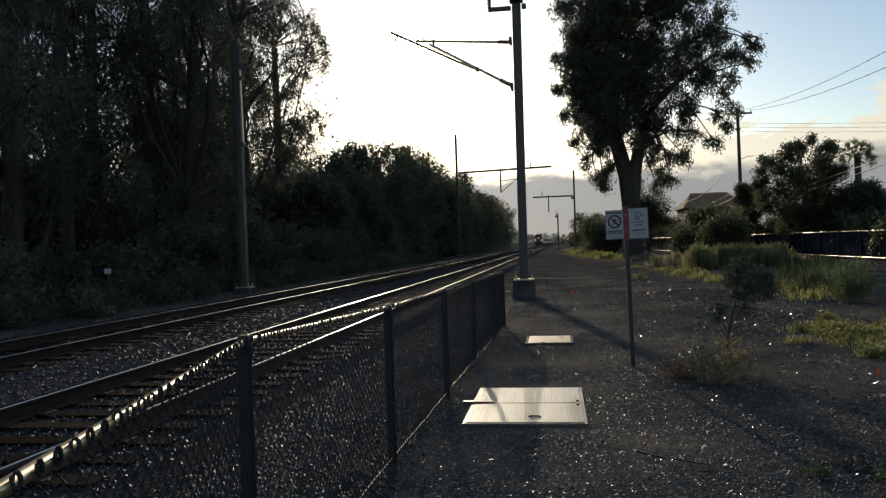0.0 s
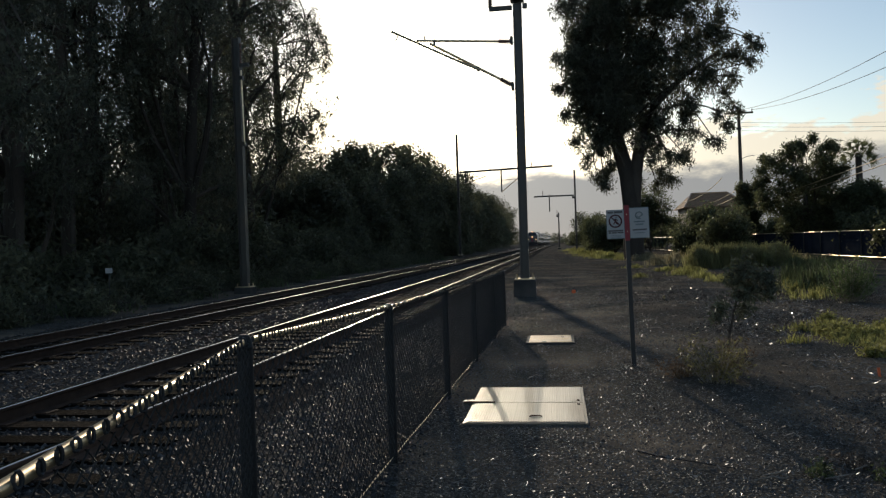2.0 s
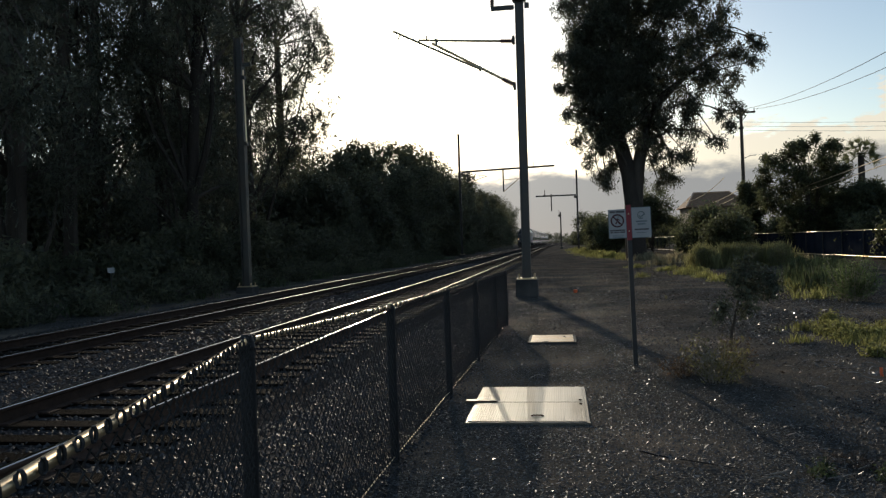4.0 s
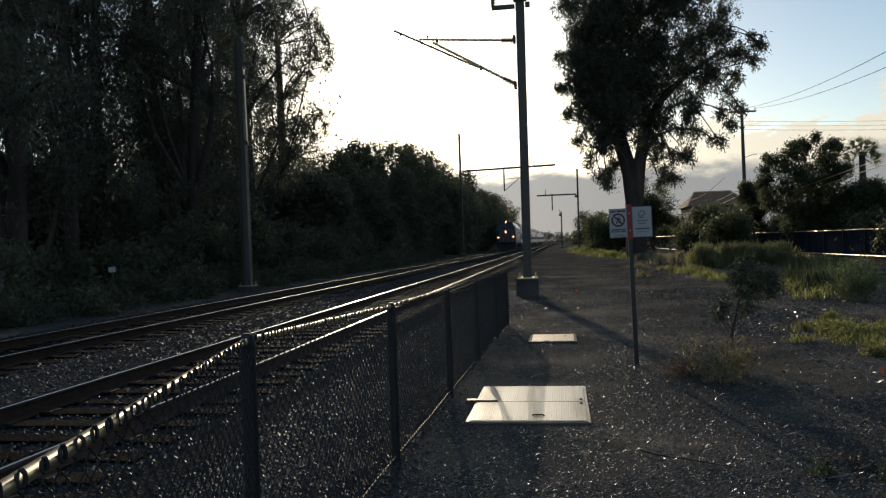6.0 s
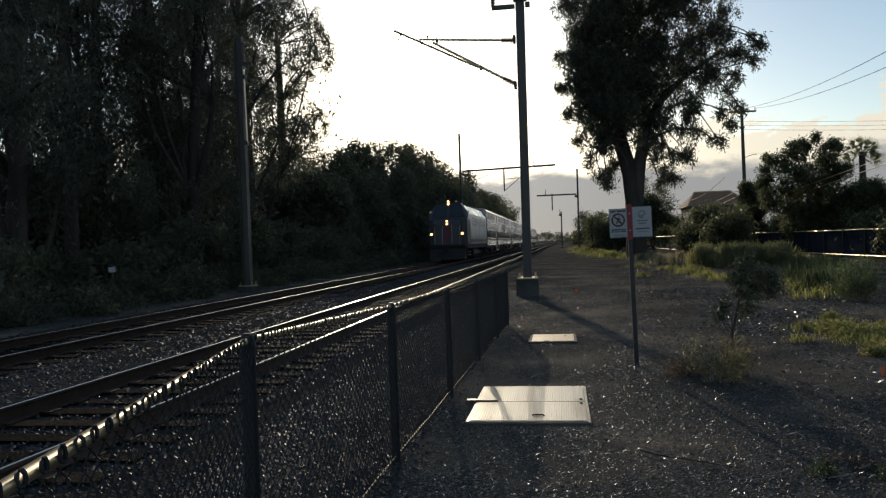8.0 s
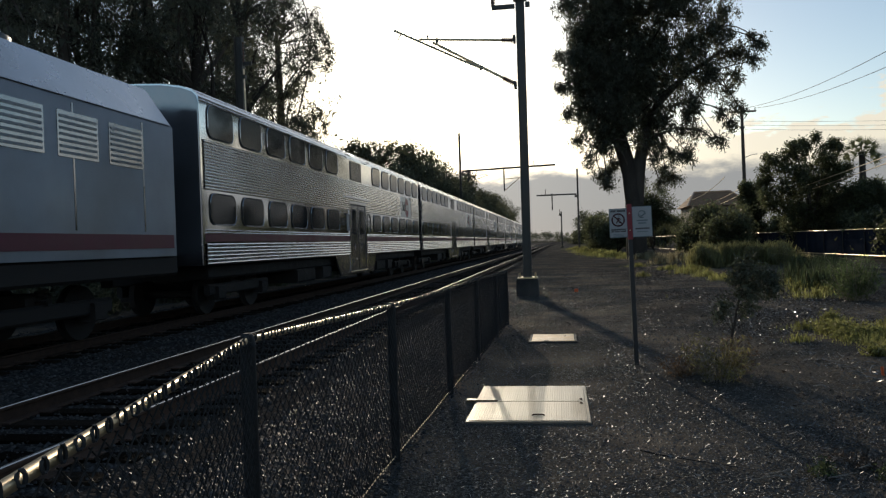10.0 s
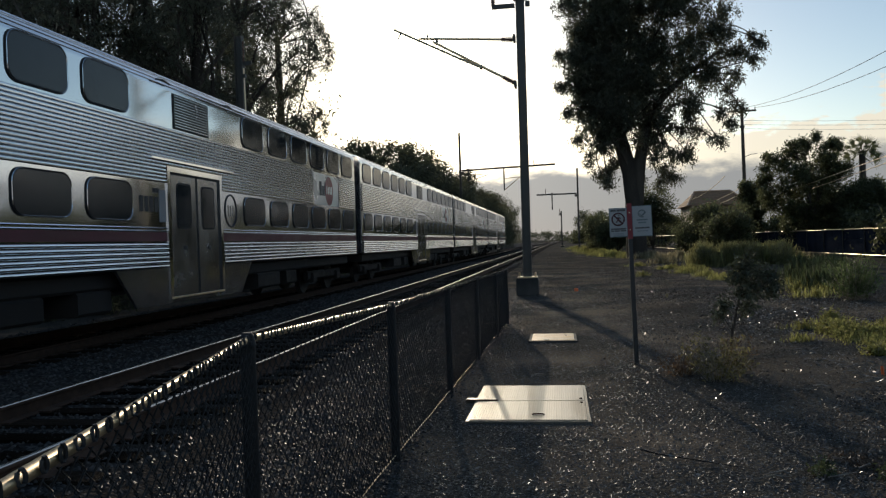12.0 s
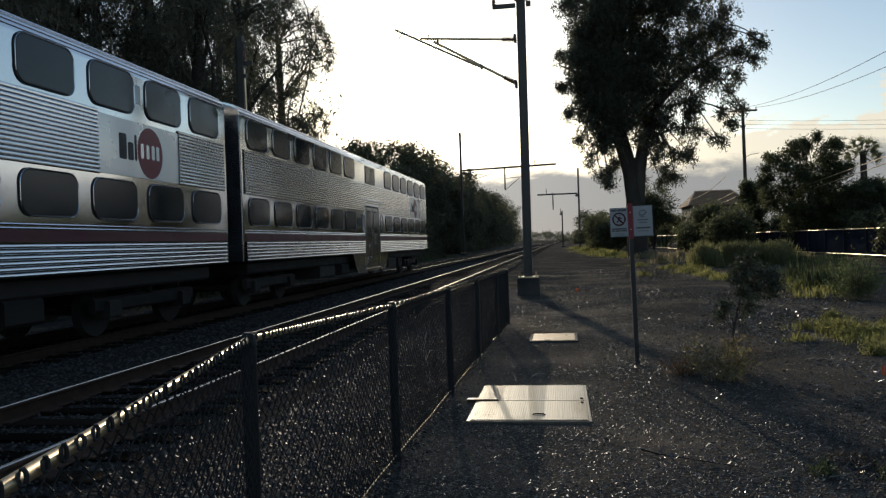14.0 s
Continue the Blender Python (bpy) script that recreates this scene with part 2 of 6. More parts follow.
M = dict(
    gravel=pebbles("gravel_ground", (0.100, 0.097, 0.087), (0.235, 0.185, 0.135), 44.0),
    stone=material("gravel_stone", (0.092, 0.090, 0.084), 0.46, spec=0.19, vary=0.5, scale=30, fine=200, bump=0.2, island=True),
    ballast=material("ballast_stone", (0.075, 0.074, 0.072), 0.55, spec=0.09, vary=0.5, scale=30, fine=200, bump=0.2, island=True, dirt=(0.05, 0.033, 0.024), dirt_scale=2),
    bark_strip=material("peeled_bark_strip", (0.20, 0.165, 0.13), 0.35, vary=0.5, scale=12, bump=0.0, spec=0.7, island=True),
    clod=material("brown_earth_clod", (0.085, 0.066, 0.050), 0.75, spec=0.15, vary=0.45, scale=20, fine=120, bump=0.3, island=True),
    pathstone=material("dull_path_stone", (0.072, 0.069, 0.063), 0.65, spec=0.08, vary=0.5, scale=30, fine=200, bump=0.2, island=True),
    bed=pebbles("ballast_bed", (0.065, 0.064, 0.062), (0.07, 0.057, 0.046), 22.0),
    tie=material("weathered_timber", (0.026, 0.020, 0.015), 0.85, spec=0.015, vary=0.55, scale=4, fine=45, bump=0.8, stretch=(1, 8, 8), dirt=(0.018, 0.014, 0.011), dirt_scale=2.5, dirt_amount=0.8),
    railtop=material("polished_rail", (0.56, 0.52, 0.46), 0.12, 1.0, vary=0.12, scale=3, fine=50, bump=0.02, stretch=(8, 0.3, 8), rough_vary=0.06),
    rust=material("rusty_rail_steel", (0.085, 0.052, 0.037), 0.85, 0.0, spec=0.15, vary=0.35, scale=9, fine=90, bump=0.25),
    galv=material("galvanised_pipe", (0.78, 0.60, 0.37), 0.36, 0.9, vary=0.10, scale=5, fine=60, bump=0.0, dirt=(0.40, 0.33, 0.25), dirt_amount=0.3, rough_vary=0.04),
    wire=material("dark_fence_wire", (0.05, 0.05, 0.05), 0.5, 0.4, vary=0.25, scale=10, fine=60, bump=0.0),
    polesteel=material("weathered_steel_pole", (0.088, 0.084, 0.076), 0.55, 0.55, vary=0.22, scale=2.2, fine=40, bump=0.1, dirt=(0.14, 0.10, 0.07), dirt_scale=0.8),
    concrete=material("foundation_concrete", (0.034, 0.033, 0.030), 0.85, vary=0.22, scale=5, fine=70, bump=0.35, dirt=(0.15, 0.13, 0.11)),
    insul=material("brown_insulator", (0.16, 0.085, 0.055), 0.3, vary=0.15, bump=0.0),
    plate=material("worn_aluminium_plate", (0.235, 0.216, 0.18), 0.42, 0.9, coat=0.25, vary=0.10, scale=5, fine=140, bump=0.015, dirt=(0.26, 0.22, 0.17), dirt_scale=2.4, dirt_amount=0.5, rough_vary=0.05),
    hand=material("vault_concrete_lid", (0.50, 0.335, 0.165), 0.45, 0.35, vary=0.15, scale=6, fine=120, bump=0.2, dirt=(0.35, 0.27, 0.18), dirt_scale=3),
    steel=material("stainless_steel", (0.76, 0.775, 0.79), 0.09, 1.0, vary=0.04, scale=0.7, fine=30, bump=0.0, dirt=(0.62, 0.62, 0.61), dirt_scale=0.5, dirt_amount=0.3, rough_vary=0.03),
    flute=material("fluted_stainless_steel", (0.80, 0.81, 0.83), 0.18, 1.0, vary=0.04, scale=0.6, fine=30, bump=0.0, dirt=(0.60, 0.60, 0.59), dirt_scale=0.4, dirt_amount=0.3, rough_vary=0.03),
    glass=material("dark_tinted_window", (0.025, 0.03, 0.034), 0.10, vary=0.2, scale=0.8, bump=0.0, spec=0.4),
    rubber=material("black_rubber", (0.018, 0.018, 0.018), 0.6, vary=0.2),
    red=material("faded_red_emblem", (0.23, 0.035, 0.05), 0.4, vary=0.15, scale=2),
    maroon=material("faded_dark_red_band", (0.13, 0.022, 0.040), 0.42, vary=0.2, scale=2),
    white=material("white_vinyl_panel", (0.82, 0.83, 0.84), 0.32, 0.6, vary=0.05, scale=1.2, bump=0.0, dirt=(0.5, 0.5, 0.49), dirt_scale=0.8, dirt_amount=0.4),
    ink=material("dark_lettering", (0.03, 0.035, 0.04), 0.5, vary=0.1, bump=0.0),
    under=material("sooty_undercarriage", (0.035, 0.03, 0.027), 0.75, 0.3, vary=0.4, scale=4, bump=0.3),
    roof=material("car_roof_steel", (0.55, 0.56, 0.57), 0.30, 0.85, vary=0.1, scale=1.2, fine=20, bump=0.03, dirt=(0.3, 0.29, 0.27), dirt_scale=0.5, dirt_amount=0.6),
    door=material("door_leaf_steel", (0.33, 0.335, 0.35), 0.18, 0.9, vary=0.10, scale=1.5, bump=0.02, dirt=(0.30, 0.29, 0.28), dirt_scale=0.9, dirt_amount=0.3),
    loco=material("grey_locomotive_paint", (0.26, 0.27, 0.29), 0.42, 0.1, vary=0.12, scale=1.0, bump=0.03, dirt=(0.12, 0.11, 0.10), dirt_scale=0.6),
    locodark=material("dark_grey_cab_paint", (0.07, 0.072, 0.08), 0.45, vary=0.15, scale=1.0, bump=0.03),
    lamp=material("lit_headlight", (1.0, 0.46, 0.19), 0.3, vary=0.0, bump=0.0, emission=5.0),
    bark=material("eucalyptus_bark", (0.085, 0.071, 0.058), 0.9, spec=0.12, vary=0.35, scale=1.5, fine=25, bump=0.6, stretch=(1, 1, 0.25), dirt=(0.08, 0.06, 0.05), dirt_scale=0.7, dist=0.05),
    leaf=material("eucalyptus_leaves", (0.12, 0.125, 0.085), 0.45, vary=0.4, scale=0.4, bump=0.0, translucent=0.6, island=True),
    leafdark=material("hedge_leaves", (0.12, 0.125, 0.075), 0.5, vary=0.4, scale=0.3, bump=0.0, translucent=0.6, island=True),
    leafbush=material("shrub_leaves", (0.12, 0.13, 0.065), 0.45, vary=0.45, scale=0.5, bump=0.0, translucent=0.64, island=True),
    leafsap=material("dull_sapling_leaves", (0.095, 0.105, 0.07), 0.6, spec=0.2, vary=0.4, scale=3, bump=0.0, translucent=0.25, island=True),
    feathery=material("feathery_green_weed", (0.16, 0.20, 0.08), 0.6, vary=0.4, scale=2, bump=0.0, translucent=0.6, island=True),
    grass=material("spring_grass", (0.30, 0.295, 0.105), 0.6, vary=0.4, scale=0.9, bump=0.0, translucent=0.68, island=True),
    seedgrass=material("seeding_weeds", (0.29, 0.28, 0.125), 0.6, vary=0.4, scale=0.9, bump=0.0, translucent=0.68, island=True),
    # darker copy of the grass green, with shade put into the colour
    weedshade=material("weed_grass_painted_shade", (0.10, 0.125, 0.055), 0.6, vary=0.45, scale=0.9, bump=0.0, translucent=0.45, island=True),
    yellowweed=material("yellowing_weed", (0.25, 0.215, 0.095), 0.65, vary=0.5, scale=3, bump=0.0, translucent=0.5, island=True),
    dry=material("dry_weed", (0.17, 0.105, 0.055), 0.7, vary=0.4, scale=3, bump=0.0, translucent=0.35, island=True),
    dead=material("dead_leaves", (0.13, 0.098, 0.074), 0.65, vary=0.5, scale=5, bump=0.0, translucent=0.15, island=True),
    waxy=material("waxy_fallen_leaf", (0.10, 0.09, 0.07), 0.38, vary=0.4, scale=5, bump=0.0, spec=0.55, island=True),
    fencepost=material("dark_coated_post", (0.016, 0.016, 0.016), 0.6, vary=0.25, scale=10, fine=60, bump=0.0),
    straw=material("straw_stems", (0.40, 0.34, 0.20), 0.7, vary=0.4, scale=3, bump=0.0, translucent=0.5, island=True),
    signwhite=material("sign_face_white", (0.38, 0.37, 0.355), 0.45, vary=0.06, scale=6, bump=0.02, dirt=(0.5, 0.47, 0.43), dirt_amount=0.3),
    signred=material("sign_red", (0.26, 0.022, 0.03), 0.5, vary=0.1, bump=0.0),
    signdark=material("dark_print", (0.085, 0.02, 0.022), 0.5, vary=0.1, bump=0.0),
    signfaint=material("faded_sign_print", (0.12, 0.105, 0.10), 0.6, vary=0.15, bump=0.0),
    signgrey=material("sign_grey_print", (0.18, 0.21, 0.21), 0.6, vary=0.1, bump=0.0),
    post=material("dark_sign_post", (0.05, 0.048, 0.045), 0.55, 0.4, vary=0.2, scale=8, bump=0.15),
    screen=material("blue_windscreen_fabric", (0.026, 0.031, 0.044), 1.0, spec=0.0, vary=0.25, scale=1.2, fine=40, bump=0.2),
    wood=material("creosoted_pole", (0.10, 0.075, 0.055), 0.8, vary=0.3, scale=2, fine=40, bump=0.4, stretch=(6, 6, 0.5)),
    cable=material("overhead_cable", (0.66, 0.62, 0.55), 0.17, 0.95, vary=0.1, bump=0.0),
    wall=material("stucco_wall", (0.32, 0.25, 0.19), 0.85, vary=0.15, scale=2, fine=60, bump=0.2),
    rooft=material("house_roof_shingle", (0.26, 0.15, 0.085), 0.85, spec=0.1, vary=0.3, scale=3, fine=20, bump=0.4),
    # lighter than the roof: the sun on its rim is put into this colour
    sunlitcap=material("sunlit_rim_tile", (0.55, 0.33, 0.19), 0.4, vary=0.25, scale=3, fine=20, bump=0.2),
    litter=material("orange_plastic", (0.75, 0.13, 0.03), 0.5, vary=0.1, bump=0.0),
    twig=material("dry_twig", (0.30, 0.25, 0.20), 0.7, vary=0.3, scale=20, bump=0.2),
)


# ---- mesh helpers ----
class Shape:
    """Vertices and faces of one mesh."""

    def __init__(self):
        self.v, self.f = [], []

    def add(self, v, f):
        k = len(self.v)
        self.v += [tuple(p) for p in v]
        self.f += [tuple(i + k for i in q) for q in f]
        return self

    def box(self, x0, x1, y0, y1, z0, z1, cut=0.0):
        """A box, its upright and level edges along y cut off by cut."""
        c = min(cut, 0.45 * abs(x1 - x0), 0.45 * abs(z1 - z0))
        if c <= 0:
            ring = [(x0, z0), (x1, z0), (x1, z1), (x0, z1)]
        else:
            ring = [(x0 + c, z0), (x1 - c, z0), (x1, z0 + c), (x1, z1 - c), (x1 - c, z1), (x0 + c, z1), (x0, z1 - c), (x0, z0 + c)]
        return self.loft(ring, y0, y1)

    def loft(self, ring, y0, y1):
        """A closed outline in x and z, drawn out along y."""
        n = len(ring)
        v = [(x, y0, z) for x, z in ring] + [(x, y1, z) for x, z in ring]
        f = [tuple(reversed(range(n, 2 * n)))[::-1], tuple(range(n))[::-1]]
        f += [(i, (i + 1) % n, n + (i + 1) % n, n + i) for i in range(n)]
        return self.add(v, [tuple(reversed(q)) for q in f])

    def side(self, ring, x0, x1):
        """A closed outline in y and z, drawn out along x."""
        n = len(ring)
        v = [(x0, y, z) for y, z in ring] + [(x1, y, z) for y, z in ring]
        f = [tuple(range(n))[::-1], tuple(range(n, 2 * n))] + [(i, (i + 1) % n, n + (i + 1) % n, n + i) for i in range(n)]
        return self.add(v, f)

    def tube(self, path, r, n=8, r1=None, cap=True):
        path = [Vector(p) for p in path]
        r1 = r if r1 is None else r1
        v, f, m = [], [], len(path)
        for i, p in enumerate(path):
            d = (path[min(i + 1, m - 1)] - path[max(i - 1, 0)]).normalized()
            a = d.cross(Vector((0, 0, 1)) if abs(d.z) < 0.9 else Vector((1, 0, 0))).normalized()
            b = d.cross(a)
            rr = r + (r1 - r) * i / max(1, m - 1)
            v += [p + (a * math.cos(2 * math.pi * k / n) + b * math.sin(2 * math.pi * k / n)) * rr for k in range(n)]
        for i in range(m - 1):
            f += [(i * n + k, i * n + (k + 1) % n, (i + 1) * n + (k + 1) % n, (i + 1) * n + k) for k in range(n)]
        if cap:
            f += [tuple(range(n))[::-1], tuple(range((m - 1) * n, m * n))]
        return self.add(v, f)


def mesh_of(name, shape, mat, smooth=False):
    me = bpy.data.meshes.new(name)
    me.from_pydata(shape.v, [], shape.f)
    bm = bmesh.new()
    bm.from_mesh(me)
    bmesh.ops.recalc_face_normals(bm, faces=bm.faces)
    bm.to_mesh(me)
    bm.free()
    me.materials.append(mat)
    if smooth:
        me.polygons.foreach_set("use_smooth", [True] * len(me.polygons))
        me.set_sharp_from_angle(angle=radians(38))
    return me


def array_mesh(name, v, f, mat, smooth=False):
    """A mesh from arrays of vertices and of equal-sided faces."""
    me = bpy.data.meshes.new(name)
    v, f = np.asarray(v, np.float32), np.asarray(f, np.int32)
    me.vertices.add(len(v))
    me.vertices.foreach_set("co", v.ravel())
    me.loops.add(f.size)
    me.loops.foreach_set("vertex_index", f.ravel())
    me.polygons.add(len(f))
    me.polygons.foreach_set("loop_start", np.arange(0, f.size, f.shape[1], dtype=np.int32))
    if smooth:
        me.polygons.foreach_set("use_smooth", np.ones(len(f), bool))
    me.update(calc_edges=True)
    me.materials.append(mat)
    return me


def part(name, shape, mat, parent=None, label="", smooth=False, at=None):
    me = mesh_of(name, shape, mat, smooth) if isinstance(shape, Shape) else shape
    ob = new(name, me)
    if at is not None:
        ob.matrix_basis = at
    if parent:
        ob.parent = parent
    if label:
        ob["label"] = label
    return ob


def thing(name, label, category, m=None, group="", kind=""):
    ob = new(name)
    ob.empty_display_size = 0.3
    if m is not None:
        ob.matrix_basis = m
    return tagged(ob, label, category, group, kind)


RAIL_Z = 0.25
NEAR_X, FAR_X = -4.543, -8.836


def bend(y):
    """How far the line swings to the right at y."""
    return 4.5e-5 * max(0.0, y - 140.0) ** 2

# ---- ground ----
def make_ground():
    xs = np.unique(np.r_[np.arange(-40, 40.1, 0.8), np.geomspace(40, 2600, 26), -np.geomspace(40, 2600, 26)])
    ys = np.unique(np.r_[np.arange(-12, 70.1, 0.8), np.geomspace(70, 4200, 34), -np.geomspace(12, 600, 14)])
    v = []
    for y in ys:
        for x in xs:
            h = 0.0
            if x > 1.3:
                h = min(1, (x - 1.3) / 3) * 0.10 * noise.noise(Vector((x * 0.35, y * 0.25, 3)))
            if x < -12.5:
                h = min(1, (-12.5 - x) / 4) * (0.25 * noise.noise(Vector((x * 0.2, y * 0.2, 7))) + 0.1)
            v.append((x, y, h))
    n, m = len(xs), len(ys)
    f = [(j * n + i, j * n + i + 1, (j + 1) * n + i + 1, (j + 1) * n + i) for j in range(m - 1) for i in range(n - 1)]
    return tagged(new("ground", array_mesh("ground", v, f, M["gravel"], True)), "dark grey gravel and bare earth beside the railway", "ground", kind="structure")


make_ground()


def ballast_bed():
    s = Shape()
    ys = list(np.arange(-14, 140, 14)) + list(np.arange(140, 900, 25))
    prof = [(-12.2, -0.05), (-11.0, 0.05), (-7.3, 0.06), (-6.7, 0.03), (-6.1, 0.06), (-3.2, 0.06), (-2.3, -0.05)]
    v = [(x + bend(y), y, z) for y in ys for x, z in prof]
    n = len(prof)
    f = [(j * n + i, j * n + i + 1, (j + 1) * n + i + 1, (j + 1) * n + i) for j in range(len(ys) - 1) for i in range(n - 1)]
    s.add(v, f)
    return tagged(part("track_bed", s, M["bed"]), "raised bed of dark crushed stone under two tracks", "track bed", kind="structure")


ballast_bed()

OCTA = np.array([(1, 0, -0.3), (-1, 0, -0.3), (0, 1, -0.3), (0, -1, -0.3), (0, 0, 1)], float)
OCTF = np.array([(0, 2, 4), (2, 1, 4), (1, 3, 4), (3, 0, 4)])      # the undersides lie in the ground


def scatter_stones(name, n, x0, x1, y0, y1, lo, hi, z, mat, label, seed, power=1.6, bare=False):
    r = np.random.default_rng(seed)
    x = r.uniform(x0, x1, n) + r.normal(0, 0.16, n) * np.where(r.uniform(0, 1, n) < 0.4, 1, 0)
    y = y0 + (y1 - y0) * r.uniform(0, 1, n) ** power + r.normal(0, 0.35, n)
    if bare:
        earth = np.clip((x - 1.7 - 0.35 * np.sin(y * 0.7)) / 1.2, 0, 1) * np.clip((y - 6.5) / 2.5, 0, 1)
        keep = r.uniform(0, 1, n) > 0.58 * np.clip((y - 9) / 3, 0, 1) + 0.36 * earth
        x, y, n = x[keep], y[keep], int(keep.sum())
    size = r.uniform(lo, hi, n) * (1 + 0.25 * (y - y0) / (y1 - y0))
    v = OCTA[None] * (size[:, None, None] * r.uniform(0.5, 1.2, (n, 5, 1))) * np.array([1, 1, 0.7])
    a, t = r.uniform(0, 6.28, n), r.normal(0, 0.5, n)
    ca, sa, ct, st = np.cos(a)[:, None], np.sin(a)[:, None], np.cos(t)[:, None], np.sin(t)[:, None]
    vx, vy, vz = v[..., 0], v[..., 1] * ct - v[..., 2] * st, v[..., 1] * st + v[..., 2] * ct
    v = np.stack([vx * ca - vy * sa + x[:, None], vx * sa + vy * ca + y[:, None], vz + z + size[:, None] * 0.25], -1)
    f = OCTF[None] + 5 * np.arange(n)[:, None, None]
    return tagged(new(name, array_mesh(name, v.reshape(-1, 3), f.reshape(-1, 3), mat)), label, "gravel", kind="stuff")


scatter_stones("gravel", 170000, -1.3, 6.8, 2.2, 26, 0.0045, 0.0135, -0.002, M["stone"], "loose grey gravel scattered over dark earth", 1, bare=True)
scatter_stones("gravel", 46000, -3.2, 9.0, 18, 95, 0.012, 0.024, 0.0, M["pathstone"], "loose dark stones strewn along the path", 4, 1.3)
scatter_stones("ballast", 50000, -3.4, -1.2, 1.0, 26, 0.010, 0.022, 0.005, M["ballast"], "coarse dark stones between the fence and the track", 2)
scatter_stones("ballast", 44000, -11.4, -3.0, 1.0, 60, 0.018, 0.036, 0.056, M["ballast"], "crushed dark track ballast between the sleepers", 3)
scatter_stones("ballast", 9000, -6.0, -3.2, 1.0, 34, 0.010, 0.024, 0.078, M["ballast"], "loose dark stones lying over the sleepers", 8)


scatter_stones("gravel", 26000, -1.6, 6.8, -9, 2.8, 0.006, 0.016, -0.002, M["stone"], "loose grey gravel behind the viewpoint", 5, 1.0)
scatter_stones("ballast", 22000, -3.6, -1.2, -12, 1.6, 0.012, 0.026, 0.005, M["ballast"], "coarse dark stones beside the track", 6, 1.0)
scatter_stones("ballast", 26000, -11.6, -3.0, -13, 1.6, 0.018, 0.036, 0.045, M["ballast"], "crushed dark track ballast between sleepers", 7, 1.0)


# ---- the two tracks ----
def rail_profile():
    half = [(0.070, 0.0), (0.070, 0.010), (0.012, 0.028), (0.009, 0.120), (0.034, 0.135), (0.036, 0.150), (0.033, 0.158), (0.029, 0.1615)]
    return half + [(-x, z) for x, z in reversed(half)]


def make_track(cx, label):
    t = thing("railway_track", label, "railway track", pose(cx, 0, 0), group="tracks")
    ys = list(np.arange(-14, 140, 22)) + list(np.arange(140, 900, 20))
    prof = rail_profile()
    n = len(prof)
    for sx in (-0.7525, 0.7525):
        s, top = Shape(), Shape()
        v = [(x + sx + bend(y), y, z + 0.08) for y in ys for x, z in prof]
        s.add(v, [(j * n + i, j * n + (i + 1) % n, (j + 1) * n + (i + 1) % n, (j + 1) * n + i) for j in range(len(ys) - 1) for i in range(n)])
        hd = [(0.030, 0.1618), (0.024, 0.1662), (0.015, 0.1687), (0.005, 0.1697), (-0.005, 0.1697), (-0.015, 0.1687), (-0.024, 0.1662), (-0.030, 0.1618)]
        k = len(hd)
        v = [(x + sx + bend(y), y, z + 0.081) for y in ys for x, z in hd]
        top.add(v, [(j * k + i, j * k + i + 1, (j + 1) * k + i + 1, (j + 1) * k + i) for j in range(len(ys) - 1) for i in range(k - 1)])
        r = part("rail", s, M["rust"], t, "rusty steel rail", True)
        part("rail_head", top, M["railtop"], r, "polished running surface", True)
    rng = random.Random(int(-cx * 10))
    tie = mesh_of("sleeper", Shape().box(-1.28, 1.28, -0.115, 0.115, -0.10, 0.083, 0.012), M["tie"])
    plate = mesh_of("tie_plate", Shape().box(-0.17, 0.17, -0.09, 0.09, 0.082, 0.096, 0.004), M["rust"])
    far = Shape()
    y = -13.0
    k = 0
    while y < 230:
        if 22 < k < 320:
            o = part("sleeper", tie, None, t, at=pose(rng.uniform(-0.04, 0.04), y, rng.uniform(-0.008, 0.012), 0, 0, rng.uniform(-0.8, 0.8)))
            if k < 78:
                for sx in (-0.7525, 0.7525):
                    part("tie_plate", plate, None, o, at=pose(sx, 0, 0))
        else:
            b = bend(y)
            far.box(-1.28 + b, 1.28 + b, y - 0.115, y + 0.115, -0.05, 0.083)
        y += 0.53 + rng.uniform(-0.02, 0.02)
        k += 1
    tagged(part("sleeper_row", far, M["tie"], t, "row of timber sleepers running into the distance"), kind="stuff")
    return t


make_track(NEAR_X, "railway track with polished rails catching the sun, on timber sleepers")
make_track(FAR_X, "railway track on timber sleepers used by the passing train")


# ---- chain-link fence ----
def fence_mesh(p0, p1, bottom, top, r=0.0031, pitch=0.036):
    """Interlocked zigzag wires between two points on plan."""
    p0, p1 = np.array(p0), np.array(p1)
    length = np.linalg.norm(p1 - p0)
    d = (p1 - p0) / length
    side = np.array([-d[1], d[0]])
    n, rows = int(length / pitch), int((top - bottom) / pitch)
    i, j = np.arange(n)[:, None], np.arange(rows + 1)[None]
    s = (i + (i + j) % 2) * pitch
    z = bottom + j * pitch + 0 * i
    wave = 0.004 * np.where((i + j) % 2 == 0, 1, -1)
    pts = np.stack([p0[0] + d[0] * s + side[0] * (wave - 0.022), p0[1] + d[1] * s + side[1] * (wave - 0.022), z], -1)
    ang = np.arange(3) * 2.094
    off = np.stack([d[0] * np.cos(ang) * r + side[0] * np.sin(ang) * r, d[1] * np.cos(ang) * r + side[1] * np.sin(ang) * r, np.cos(ang) * 0], -1)
    v = (pts[:, :, None] + off).reshape(-1, 3)
    a = np.arange(n * (rows + 1) * 3).reshape(n, rows + 1, 3)
    q = [np.stack([a[:, :-1, k], a[:, :-1, (k + 1) % 3], a[:, 1:, (k + 1) % 3], a[:, 1:, k]], -1).reshape(-1, 4) for k in range(3)]
    return v, np.concatenate(q)


